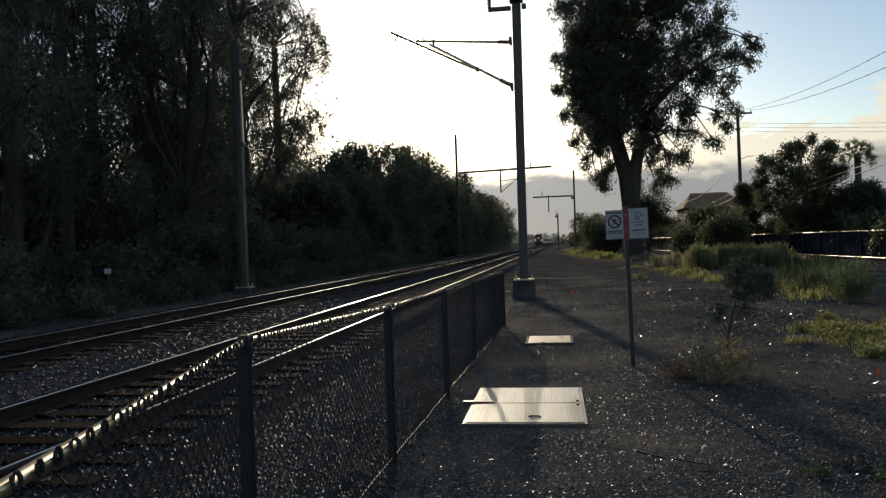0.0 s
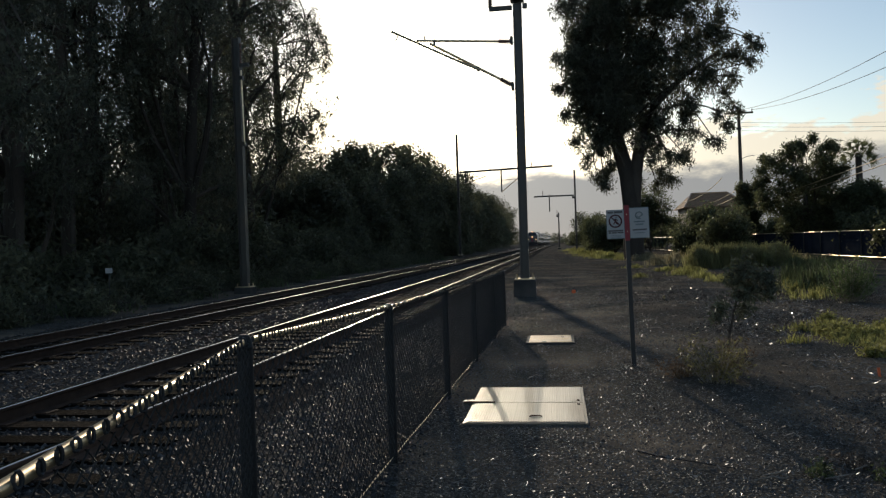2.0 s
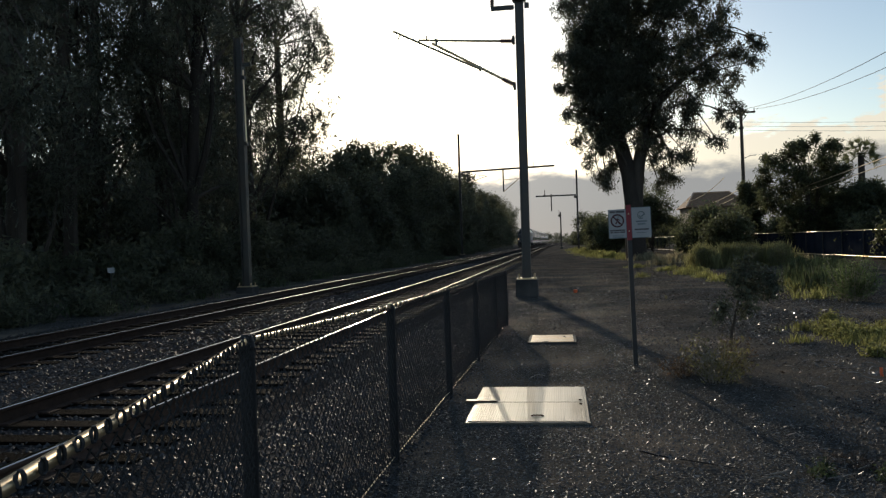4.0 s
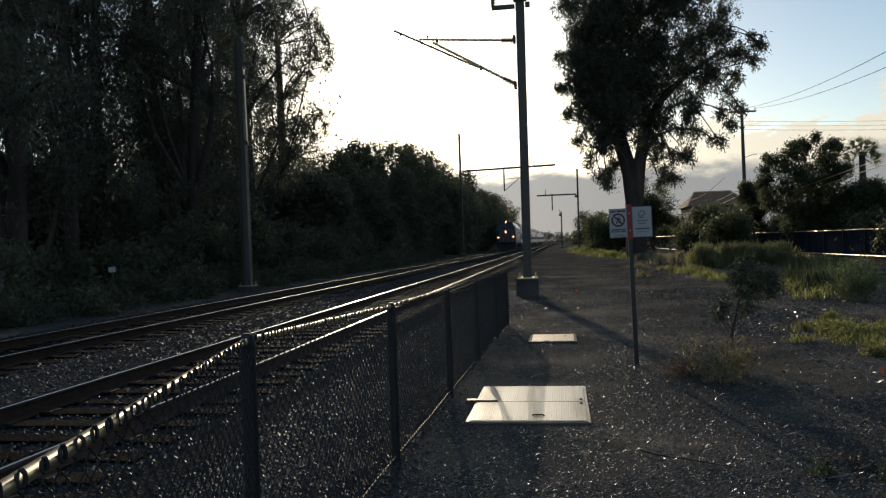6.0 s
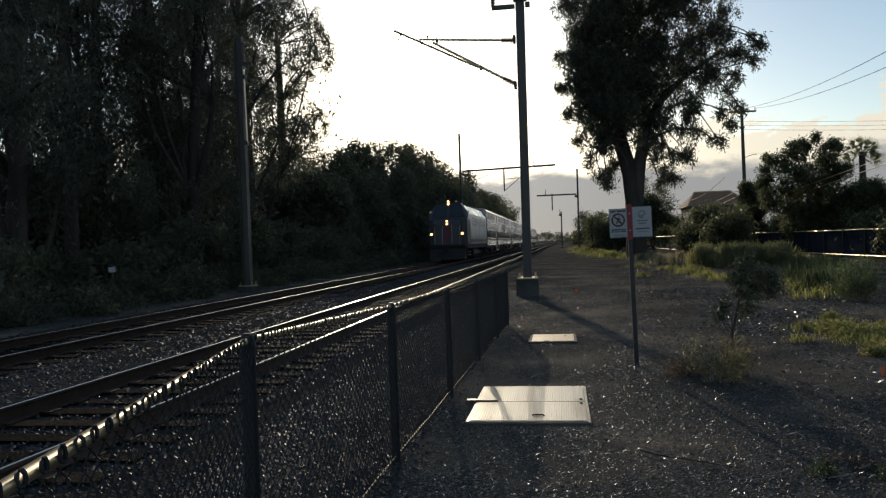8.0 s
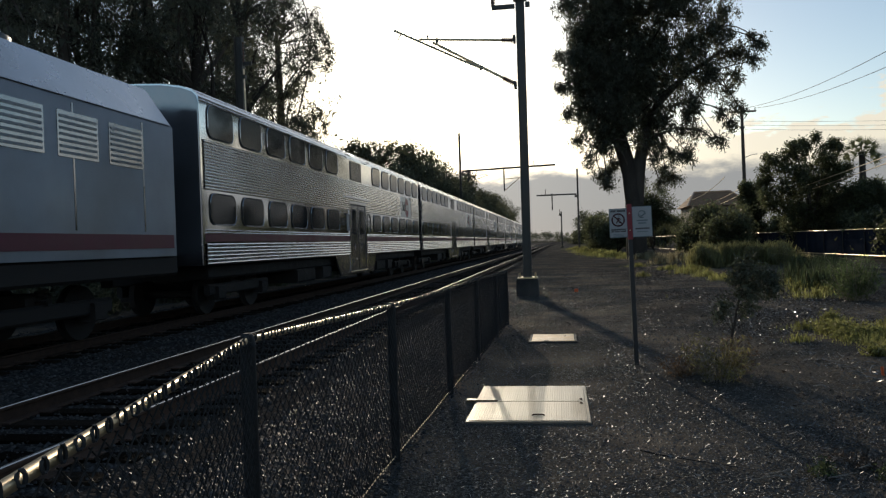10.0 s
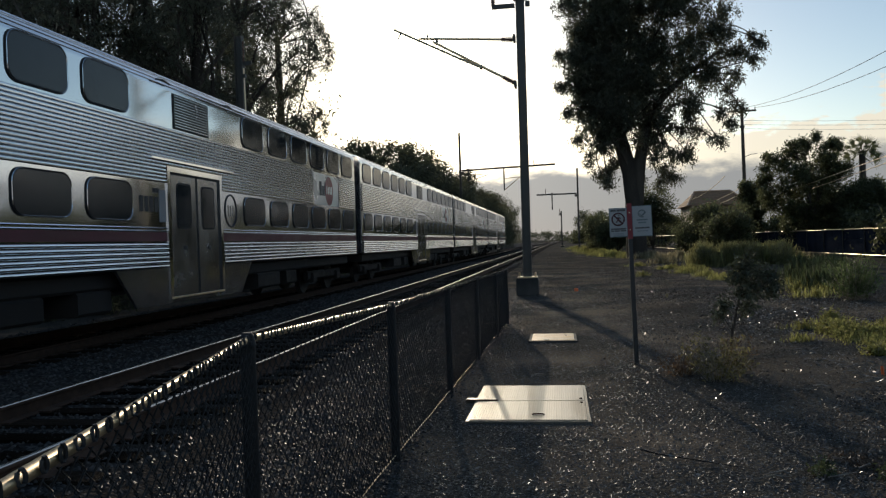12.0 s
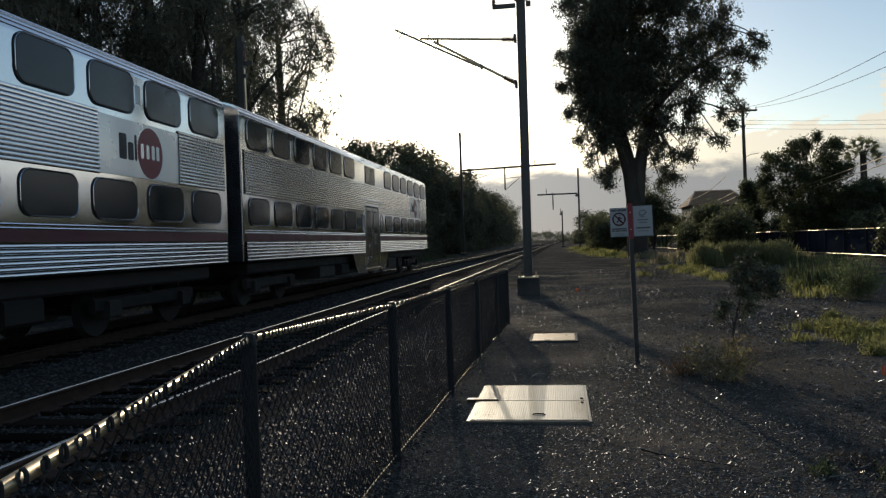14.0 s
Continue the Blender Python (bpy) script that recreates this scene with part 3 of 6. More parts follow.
def make_fence(points):
    """points: x, y and the top's height of each post that carries the line."""
    f = thing("chain_link_fence", "low chain-link fence with sunlit galvanised top rail", "fence", kind="")
    vs, fs, k = [], [], 0
    for (xa, ya, ta), (xb, yb, tb) in zip(points, points[1:]):
        v, q = fence_mesh((xa, ya), (xb, yb), 0.03, min(ta, tb) - 0.005)
        u = np.linalg.norm(v[:, :2] - (xa, ya), axis=1) / math.hypot(xb - xa, yb - ya)
        v[:, 2] = 0.03 + (v[:, 2] - 0.03) * (ta + (tb - ta) * u) / min(ta, tb)
        vs.append(v)
        fs.append(q + k)
        k += len(v)
    tagged(part("mesh", array_mesh("mesh", np.concatenate(vs), np.concatenate(fs), M["wire"]), None, f, "woven dark wire mesh"), kind="stuff")
    rail, low, knots = Shape(), Shape(), Shape()
    rng = random.Random(4)
    for a, b in zip(points, points[1:]):
        pa, pb = Vector((a[0], a[1], a[2] - 0.01)), Vector((b[0], b[1], b[2] - 0.01))
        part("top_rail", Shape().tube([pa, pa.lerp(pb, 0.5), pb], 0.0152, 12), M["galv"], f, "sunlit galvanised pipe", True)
        la, lb = Vector((a[0], a[1], 0.04)), Vector((b[0], b[1], 0.04))
        n = max(2, int((pb - pa).length / 0.25))
        low.tube([la.lerp(lb, i / n) + Vector((rng.uniform(-.006, .006), 0, rng.uniform(-.006, .008))) for i in range(n + 1)], 0.0048, 5)
        n = int((pb - pa).length / 0.076)
        d = (pb - pa).normalized()
        sd = Vector((-d.y, d.x, 0))
        for i in range(n):
            c = pa.lerp(pb, (i + 0.5) / n) + Vector((0, 0, 0.009)) - sd * rng.uniform(0.018, 0.022)
            tw = rng.uniform(0.2, 1.3)
            w, h = rng.uniform(0.011, 0.016), rng.uniform(0.013, 0.019)
            ring = [c + d * (math.cos(t) * w * 0.35) - sd * (math.cos(t) * w * 0.52 * tw) + Vector((0, 0, math.sin(t) * h)) for t in [6.2832 * q / 10 for q in range(11)]]
            knots.tube(ring, 0.0046, 5, cap=False)
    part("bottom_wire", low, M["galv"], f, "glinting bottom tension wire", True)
    tagged(part("knuckled_edge", knots, M["wire"], f, "twisted loops of wire above the top rail"), kind="stuff")
    for x, y, t in points[1:]:
        p = part("post", Shape().tube([(x, y, -0.1), (x, y, t - 0.03)], 0.034, 14), M["fencepost"], f, "dark round post", True)
        cap = Shape().tube([(x, y, t - 0.035), (x, y, t - 0.01), (x, y, t + 0.012), (x, y, t + 0.02)], 0.039, 14, 0.018)
        part("post_cap", cap, M["fencepost"], p, "", True)
    return f


FENCE = [(-0.82, 0.585, 1.279), (-1.351, 3.10, 1.276), (-1.297, 5.66, 1.200), (-1.242, 8.2, 1.163), (-1.191, 10.58, 1.145), (-1.136, 13.1, 1.10), (-1.093, 15.1, 1.07)]
make_fence(FENCE)


# ---- overhead line masts ----
def h_beam(s, x, y, z0, z1, w=0.36, d=0.30, t=0.022, lean=0.0):
    """An upright I section: two flanges facing across the track and a web."""
    s.box(x - w / 2, x - w / 2 + t, y - d / 2, y + d / 2, z0, z1)
    s.box(x + w / 2 - t, x + w / 2, y - d / 2, y + d / 2, z0, z1)
    s.box(x - w / 2 + t, x + w / 2 - t, y - t / 2, y + t / 2, z0, z1)
    return s


def insulator(p, q, r=0.05, n=7):
    s = Shape()
    p, q = Vector(p), Vector(q)
    for i in range(n):
        a, b = p.lerp(q, i / n), p.lerp(q, (i + 0.5) / n)
        s.tube([a, b], r, 10, r * 0.8)
        s.tube([b, p.lerp(q, (i + 1) / n)], r * 0.45, 8)
    return s


def foundation(parent, w=0.66, h=0.5, bolts=True):
    part("foundation", Shape().box(-w / 2, w / 2, -w / 2, w / 2, -0.2, h, 0.03), M["concrete"], parent, "block of weathered concrete")
    part("base_plate", Shape().box(-0.30, 0.30, -0.28, 0.28, h, h + 0.04, 0.006), M["galv"], parent)
    bolt = mesh_of("bolt", Shape().tube([(0, 0, 0), (0, 0, 0.12)], 0.022, 8), M["galv"])
    for sx in (-0.24, 0.24):
        for sy in (-0.2, 0.2):
            part("bolt", bolt, None, parent, at=pose(sx, sy, h + 0.04))


def mast_near():
    m = thing("overhead_line_mast", "tall grey steel mast with a cantilever arm on concrete", "mast", pose(-1.02, 23.2, 0, 0, 0.25, 0))
    foundation(m, 0.66, 0.52)
    part("column", h_beam(Shape(), 0, 0, 0.56, 9.55, 0.26, 0.22), M["polesteel"], m)
    part("column_cap", Shape().box(-0.2, 0.2, -0.18, 0.18, 9.0, 9.05), M["polesteel"], m)
    z1, z2 = 7.82, 6.42
    part("top_tube", Shape().tube([(-0.58, 0, 7.82), (-3.14, 0, 8.02)], 0.036, 10), M["galv"], m, "thin horizontal tube", True)
    part("insulator", insulator((-0.2, 0, 7.79), (-0.6, 0, 7.82), 0.09), M["insul"], m, "", True)
    part("insulator", insulator((-0.2, 0, 6.46), (-0.58, 0, 6.67), 0.09), M["insul"], m, "", True)
    part("cantilever_tube", Shape().tube([(-0.56, 0, 6.66), (-2.72, 0, 7.90)], 0.042, 10), M["galv"], m, "sloping cantilever tube", True)
    part("registration_tube", Shape().tube([(-1.20, -0.05, 6.98), (-1.75, -0.05, 7.24), (-3.92, -0.05, 8.34)], 0.036, 8), M["galv"], m, "long sloping tube", True)
    part("clamp", Shape().box(-1.28, -1.20, -0.07, 0.05, 6.95, 7.08, 0.01), M["polesteel"], m)
    part("clamp", Shape().box(-2.62, -2.55, -0.03, 0.03, 7.86, 8.02, 0.01), M["polesteel"], m)
    part("clamp", Shape().box(-2.90, -2.86, -0.03, 0.03, 7.97, 8.14, 0.01), M["polesteel"], m)
    part("steady_arm", Shape().tube([(-3.70, -0.05, 8.22), (-3.80, -0.05, 8.04)], 0.02, 6), M["polesteel"], m)
    for z in (z1, z2):
        part("bracket", Shape().box(-0.24, -0.16, -0.16, 0.16, z - 0.10, z + 0.10, 0.01), M["polesteel"], m)
    part("top_bracket", Shape().box(-0.86, -0.16, -0.05, 0.05, 8.76, 8.88, 0.01), M["polesteel"], m, "short arm for a feeder wire")
    part("insulator", insulator((-0.82, 0, 8.88), (-0.82, 0, 9.4), 0.07), M["insul"], m, "", True)
    part("hanging_wire", Shape().tube([(-0.84, 0, 8.78), (-0.92, 0, 8.2), (-0.95, 0, 7.86)], 0.006, 5), M["cable"], m)
    part("bracket", Shape().box(0.16, 0.30, -0.06, 0.06, 8.78, 8.92, 0.01), M["polesteel"], m)


mast_near()


def mast_left(x, y, h):
    m = thing("overhead_line_mast", "tall shaded steel mast with sun on its edge", "mast", pose(x, y, 0, 0, -0.2, 0))
    foundation(m, 0.66, 0.25)
    part("column", h_beam(Shape(), 0, 0, 0.29, h, 0.30, 0.28), M["polesteel"], m)
    part("insulator", insulator((0.17, 0, h - 1.0), (0.17, 0, h - 0.2), 0.06), M["insul"], m, "", True)
    part("feeder_bracket", Shape().box(0.14, 0.5, -0.04, 0.04, h - 1.15, h - 1.0, 0.01), M["polesteel"], m)
    part("folded_cantilever", Shape().tube([(0.24, -0.1, h - 4.2), (0.20, -0.08, h - 1.3)], 0.03, 8), M["galv"], m, "tube catching the sun", True)
    for z in (h - 4.2, h - 1.6):
        part("bracket", Shape().box(0.14, 0.26, -0.14, 0.06, z - 0.08, z + 0.08, 0.01), M["polesteel"], m)


mast_left(-12.26, 28.4, 10.1)


def portal_mast(x, y, top, arm_z, reach, drops, label, foot=0.3, tilt=0.0):
    """A mast with one long arm over the tracks and pipes hanging from it. reach: signed length of the arm."""
    m = thing("portal_mast", label, "mast", pose(x, y, 0), group="portal masts")
    foundation(m, 0.7, foot)
    part("column", h_beam(Shape(), 0, 0, foot + 0.04, top, 0.27, 0.25), M["polesteel"], m)
    a, b = (0.2, reach) if reach > 0 else (reach, -0.2)
    part("cross_arm", Shape().box(a, b, -0.12, 0.12, -0.11, 0.11, 0.02), M["polesteel"], m, at=pose(0, 0, arm_z, 0, -tilt, 0))
    part("knee_plate", Shape().box(min(0, 0.5 * np.sign(reach)), max(0, 0.5 * np.sign(reach)), -0.03, 0.03, arm_z - 0.5, arm_z - 0.14), M["polesteel"], m)
    for dx, length, slope in drops:
        p = part("drop_pipe", Shape().tube([(dx, 0, arm_z), (dx, 0, arm_z - length)], 0.09, 8), M["polesteel"], m, "", True)
        part("bracket", Shape().box(dx - 0.15, dx + 0.15, -0.14, 0.14, arm_z + 0.14, arm_z + 0.22), M["polesteel"], m)
        if slope:
            part("cantilever_tube", Shape().tube([(dx, 0, arm_z - length), (dx + slope, 0, arm_z - 0.6)], 0.05, 8), M["galv"], m, "sloping tube", True)
            part("top_tube", Shape().tube([(dx, 0, arm_z - length * 0.45), (dx + slope * 0.9, 0, arm_z - length * 0.45 + 0.1)], 0.04, 8), M["galv"], m, "", True)
    part("insulator", insulator((reach * 0.78, 0, arm_z + 0.14), (reach * 0.78, 0, arm_z + 0.9), 0.08), M["insul"], m, "", True)
    return m


portal_mast(-12.2, 95, 15.6, 10.75, 11.9, [(5.5, 2.7, 2.6), (1.0, 1.4, 2.6)], "tall steel mast carrying a long arm across both tracks", tilt=1.3)
portal_mast(2.95, 120, 12.7, 8.75, -6.4, [(-4.0, 2.4, 0)], "dark steel mast with a short arm over the line")
portal_mast(0.4, 160, 7.6, 7.2, -0.4, [], "stubby dark steel mast without an arm yet")


# ---- hatches in the ground ----
def make_hatch():
    h = thing("vault_hatch", "large ribbed aluminium vault hatch lying in the gravel, mirroring the sky", "hatch", pose(-0.345, 7.70, 0))
    w, d = 0.54, 0.82
    part("frame", Shape().box(-w - 0.03, w + 0.03, -d - 0.03, d + 0.03, -0.06, 0.020, 0.006), M["plate"], h, "aluminium angle frame")
    for y0, y1 in ((-d, -0.006), (0.006, d)):
        leaf = part("hatch_leaf", Shape().box(-w, w, y0, y1, 0.0, 0.026, 0.004), M["plate"], h, "ribbed aluminium leaf")
        rib = mesh_of("tread_rib", Shape().box(-0.006, 0.006, y0 + 0.015, y1 - 0.015, 0.026, 0.0285, 0.001), M["plate"])
        for i in range(46):
            part("tread_rib", rib, None, leaf, at=pose(-w + 0.025 + i * (2 * w - 0.05) / 45, 0, 0))
    part("hold_open_arm", Shape().box(-w - 0.12, -w + 0.20, 0.0, 0.022, 0.026, 0.038, 0.004), M["rust"], h, "dark latch bar")
    part("hinge_flap", Shape().box(-w - 0.13, -w + 0.02, 0.035, 0.13, 0.0, 0.031, 0.004), M["plate"], h)
    part("lift_handle", Shape().tube([(0.03, -d + 0.2, 0.028), (0.05, -d + 0.2, 0.037), (0.13, -d + 0.2, 0.037), (0.15, -d + 0.2, 0.028)], 0.007, 6), M["rust"], h, "", True)
    for y in (-0.09, 0.1):
        part("lock_tab", Shape().box(w - 0.055, w - 0.025, y - 0.014, y + 0.014, 0.026, 0.036, 0.004), M["rust"], h)
    h2 = thing("utility_box_lid", "small sandy-coloured utility box lid set flush in gravel", "box lid", pose(-0.17, 12.75, 0))
    part("rim", Shape().box(-0.39, 0.39, -0.49, 0.49, -0.05, 0.026, 0.008), M["concrete"], h2, "pale concrete rim")
    part("lid", Shape().box(-0.345, 0.345, -0.445, 0.445, 0.0, 0.032, 0.006), M["hand"], h2, "sandy worn lid")
    part("lift_hole", Shape().tube([(-0.1, -0.40, 0.03), (-0.1, -0.40, 0.035)], 0.045, 10), M["rubber"], h2)
    part("lift_hole", Shape().tube([(0.2, 0.2, 0.03), (0.2, 0.2, 0.035)], 0.02, 10), M["rubber"], h2)


make_hatch()


# ---- warning sign ----
def make_sign():
    s = thing("warning_sign", "two white warning plates side by side on a thin dark post", "sign", pose(0.93, 10.1, 0, 0, -1.0, 4))
    part("post", Shape().box(-0.028, 0.028, -0.018, 0.018, -0.2, 2.08, 0.006), M["post"], s, "dark slotted steel post")
    part("red_strip", Shape().box(-0.032, 0.032, -0.024, -0.018, 1.63, 2.09, 0.002), M["signred"], s, "red reflective strip")
    for sx in (-1, 1):
        a, b = (-0.258, -0.036) if sx < 0 else (0.036, 0.280)
        z0, z1 = (1.664, 2.034) if sx < 0 else (1.66, 2.05)
        edge = part("plate", Shape().box(a - 0.004, b + 0.004, -0.022, -0.016, z0 - 0.004, z1 + 0.004, 0.002), M["signgrey"], s, "sign plate with dark edge")
        part("face", Shape().box(a + 0.004, b - 0.004, -0.0245, -0.022, z0 + 0.004, z1 - 0.004, 0.001), M["signwhite"], edge, "white printed face")
        mid = (a + b) / 2

        def bar(x0, x1, zz, h, m=M["ink"]):
            part("printed_line", Shape().box(x0, x1, -0.0260, -0.0245, zz, zz + h), m, edge)
        if sx < 0:
            for p, q in ((0.016, 0.085), (0.096, 0.206)):
                bar(a + p, a + q, 1.992, 0.026, M["signfaint"])
            ring = Shape().tube([(mid + 0.078 * math.cos(t), -0.0255, 1.89 + 0.078 * math.sin(t)) for t in [6.2832 * i / 28 for i in range(29)]], 0.0095, 4)
            part("prohibition_ring", ring, M["signdark"], edge, "dark ring with a slash", True)
            part("slash", Shape().tube([(mid - 0.055, -0.0258, 1.945), (mid + 0.055, -0.0258, 1.835)], 0.008, 4), M["signdark"], edge)
            walker = Shape().tube([(mid - 0.002, -0.0256, 1.885), (mid + 0.006, -0.0256, 1.918)], 0.013, 5)
            for p, q in (((0.0, 1.885), (0.028, 1.845)), ((0.0, 1.885), (-0.026, 1.848)), ((0.006, 1.915), (0.032, 1.895)), ((0.006, 1.915), (-0.024, 1.900)), ((0.010, 1.936), (0.014, 1.944))):
                walker.tube([(mid + p[0], -0.0256, p[1]), (mid + q[0], -0.0256, q[1])], 0.007, 4)
            part("pictogram", walker, M["signdark"], edge)
            for k, zz in enumerate((1.755, 1.73)):
                for p, q in ((0.016, 0.05), (0.06, 0.125), (0.135, 0.206)) if k else ((0.016, 0.206),):
                    bar(a + p, a + q, zz, 0.019, M["signfaint"])
            for k, zz in enumerate((1.70, 1.685, 1.67)):
                bar(a + 0.04, b - 0.04, zz, 0.006, M["signgrey"])
        else:
            part("pictogram", Shape().tube([(mid - 0.03, -0.0256, 1.95), (mid - 0.01, -0.0256, 1.92), (mid + 0.04, -0.0256, 1.96)], 0.008, 4), M["signgrey"], edge)
            part("pictogram", Shape().tube([(mid + 0.045 * math.cos(t), -0.0256, 1.95 + 0.045 * math.sin(t)) for t in [5.2 * i / 18 for i in range(19)]], 0.006, 4), M["signgrey"], edge)
            bar(mid - 0.07, mid + 0.07, 1.86, 0.018, M["signgrey"])
            bar(mid - 0.05, mid + 0.05, 1.825, 0.018, M["signgrey"])
            bar(mid - 0.09, mid + 0.09, 1.755, 0.020, M["signfaint"])
            bar(mid - 0.07, mid + 0.07, 1.72, 0.008, M["signgrey"])
    for z in (1.75, 1.97):
        part("bolt", Shape().tube([(0, -0.030, z), (0, -0.022, z)], 0.008, 8), M["galv"], s)


make_sign()


# ---- trees and shrubs ----
def leaves(points, n, spread, length, width, droop, r, flat=0.0):
    """Narrow leaves hung round twig ends: n each; returns vertices and faces."""
    p = np.repeat(points, n, 0)
    k = len(p)
    off = r.normal(0, 1, (k, 3)) * spread
    off[:, 2] -= np.abs(r.normal(0, 1, k)) * spread * droop
    p = p + off
    d = r.normal(0, 1, (k, 3))
    d[:, 2] -= droop * 1.3
    d /= np.linalg.norm(d, axis=1)[:, None]
    e = np.cross(d, r.normal(0, 1, (k, 3)))
    e /= np.linalg.norm(e, axis=1)[:, None] + 1e-9
    s = r.uniform(0.6, 1.3, k)[:, None]
    a, b = d * length * s, e * width * s
    v = np.stack([p - b * 0.5, p + b * 0.5, p + a], 1).reshape(-1, 3)
    return v, np.arange(3 * k).reshape(-1, 3)


def curve(a, b, bow, rnd, n=5):
    a, b = Vector(a), Vector(b)
    off = Vector((rnd.uniform(-1, 1), rnd.uniform(-1, 1), rnd.uniform(0.0, 1))) * bow * (b - a).length
    return [a.lerp(b, i / n) + off * math.sin(math.pi * i / n) for i in range(n + 1)]


def make_tree(name, label, base, trunk, clumps, leaf_mat, seed, twigs=26, per=60, spread=0.34, length=0.30, width=0.075, droop=0.8, category="tree", group="", shell=0.5, base_r=0.5, squash=1.0, limb_r=0.16, core=0.0, core_leaf=0.5, fork=9):
    """trunk: points of the stem from its foot; clumps: x, y, z, radius, all from the foot."""
    rnd, r = random.Random(seed), np.random.default_rng(seed)
    t = thing(name, label, category, pose(*base), group)
    part("trunk", Shape().tube(trunk, base_r, 12, base_r * 0.42), M["bark"], t, "", True)
    limbs, pts, inner = Shape(), [], []
    single = base_r > 0.3
    top = [Vector(p) for p in trunk]
    for x, y, z, rad in clumps:
        c = Vector((x, y, z))
        low = [p for p in top if p.z < z - 0.2 * rad] or top[:1]
        start = max(low, key=lambda p: p.z) if rnd.random() < 0.6 else rnd.choice(low[-3:])
        near = [q for q in clumps if q[3] > 1.1 and q[3] > rad * 1.3]
        if single and rad < 0.95 and near:
            start = Vector(min(near, key=lambda q: (Vector(q[:3]) - c).length - 0.5 * q[3])[:3])
        stem = Shape() if single else limbs
        stem.tube(curve(start, c, 0.14, rnd), limb_r * (0.25 + 0.24 * min(rad, 2.5)) if single else limb_r * (0.6 + 0.12 * rad), 6, 0.035 if single else limb_r * 0.3)
        if single:
            part("limb", stem, M["bark"], t, "", True)
        many = twigs if twigs > 0 else max(12, int(-twigs * rad * rad))
        q = r.normal(0, 1, (many, 3))
        q /= np.linalg.norm(q, axis=1)[:, None]
        q *= (np.abs(r.normal(0, 0.62, (many, 1))) if shell < 0 else shell + (1 - shell) * r.uniform(0, 1, (many, 1)) ** 0.5) * rad
        if single and rad < 0.95:
            q *= r.uniform(0.6, 2.1, (many, 1)) * np.array((1.0, 1.0, 1.25))      # ragged drooping sprays
        q[:, 2] *= squash
        q += (x, y, z)
        pts.append(q)
        if core:
            k = int(core * rad * rad) + 3
            inner.append(np.array((x, y, z)) + r.normal(0, 0.36, (k, 3)) * rad * np.array((1, 1, squash)))
        for e in q[:: max(1, many // fork)]:
            limbs.tube(curve(c, e, 0.15, rnd, 3), 0.035 if single else limb_r * 0.4, 3, 0.012 if single else limb_r * 0.15, cap=False)
    tagged(part("branchwork", limbs, M["bark"], t, "thin branching twigs", True), kind="stuff")
    v, f = leaves(np.concatenate(pts), per, spread, length, width, droop, r)
    if core:
        v2, f2 = leaves(np.concatenate(inner), 1, 0.02, core_leaf, core_leaf * 0.55, droop, r)
        v, f = np.concatenate([v, v2]), np.concatenate([f, f2 + len(v)])
    tagged(part("crown", array_mesh("crown", v, f, leaf_mat), None, t, "drooping leaf clusters with gaps"), kind="stuff")
    return t


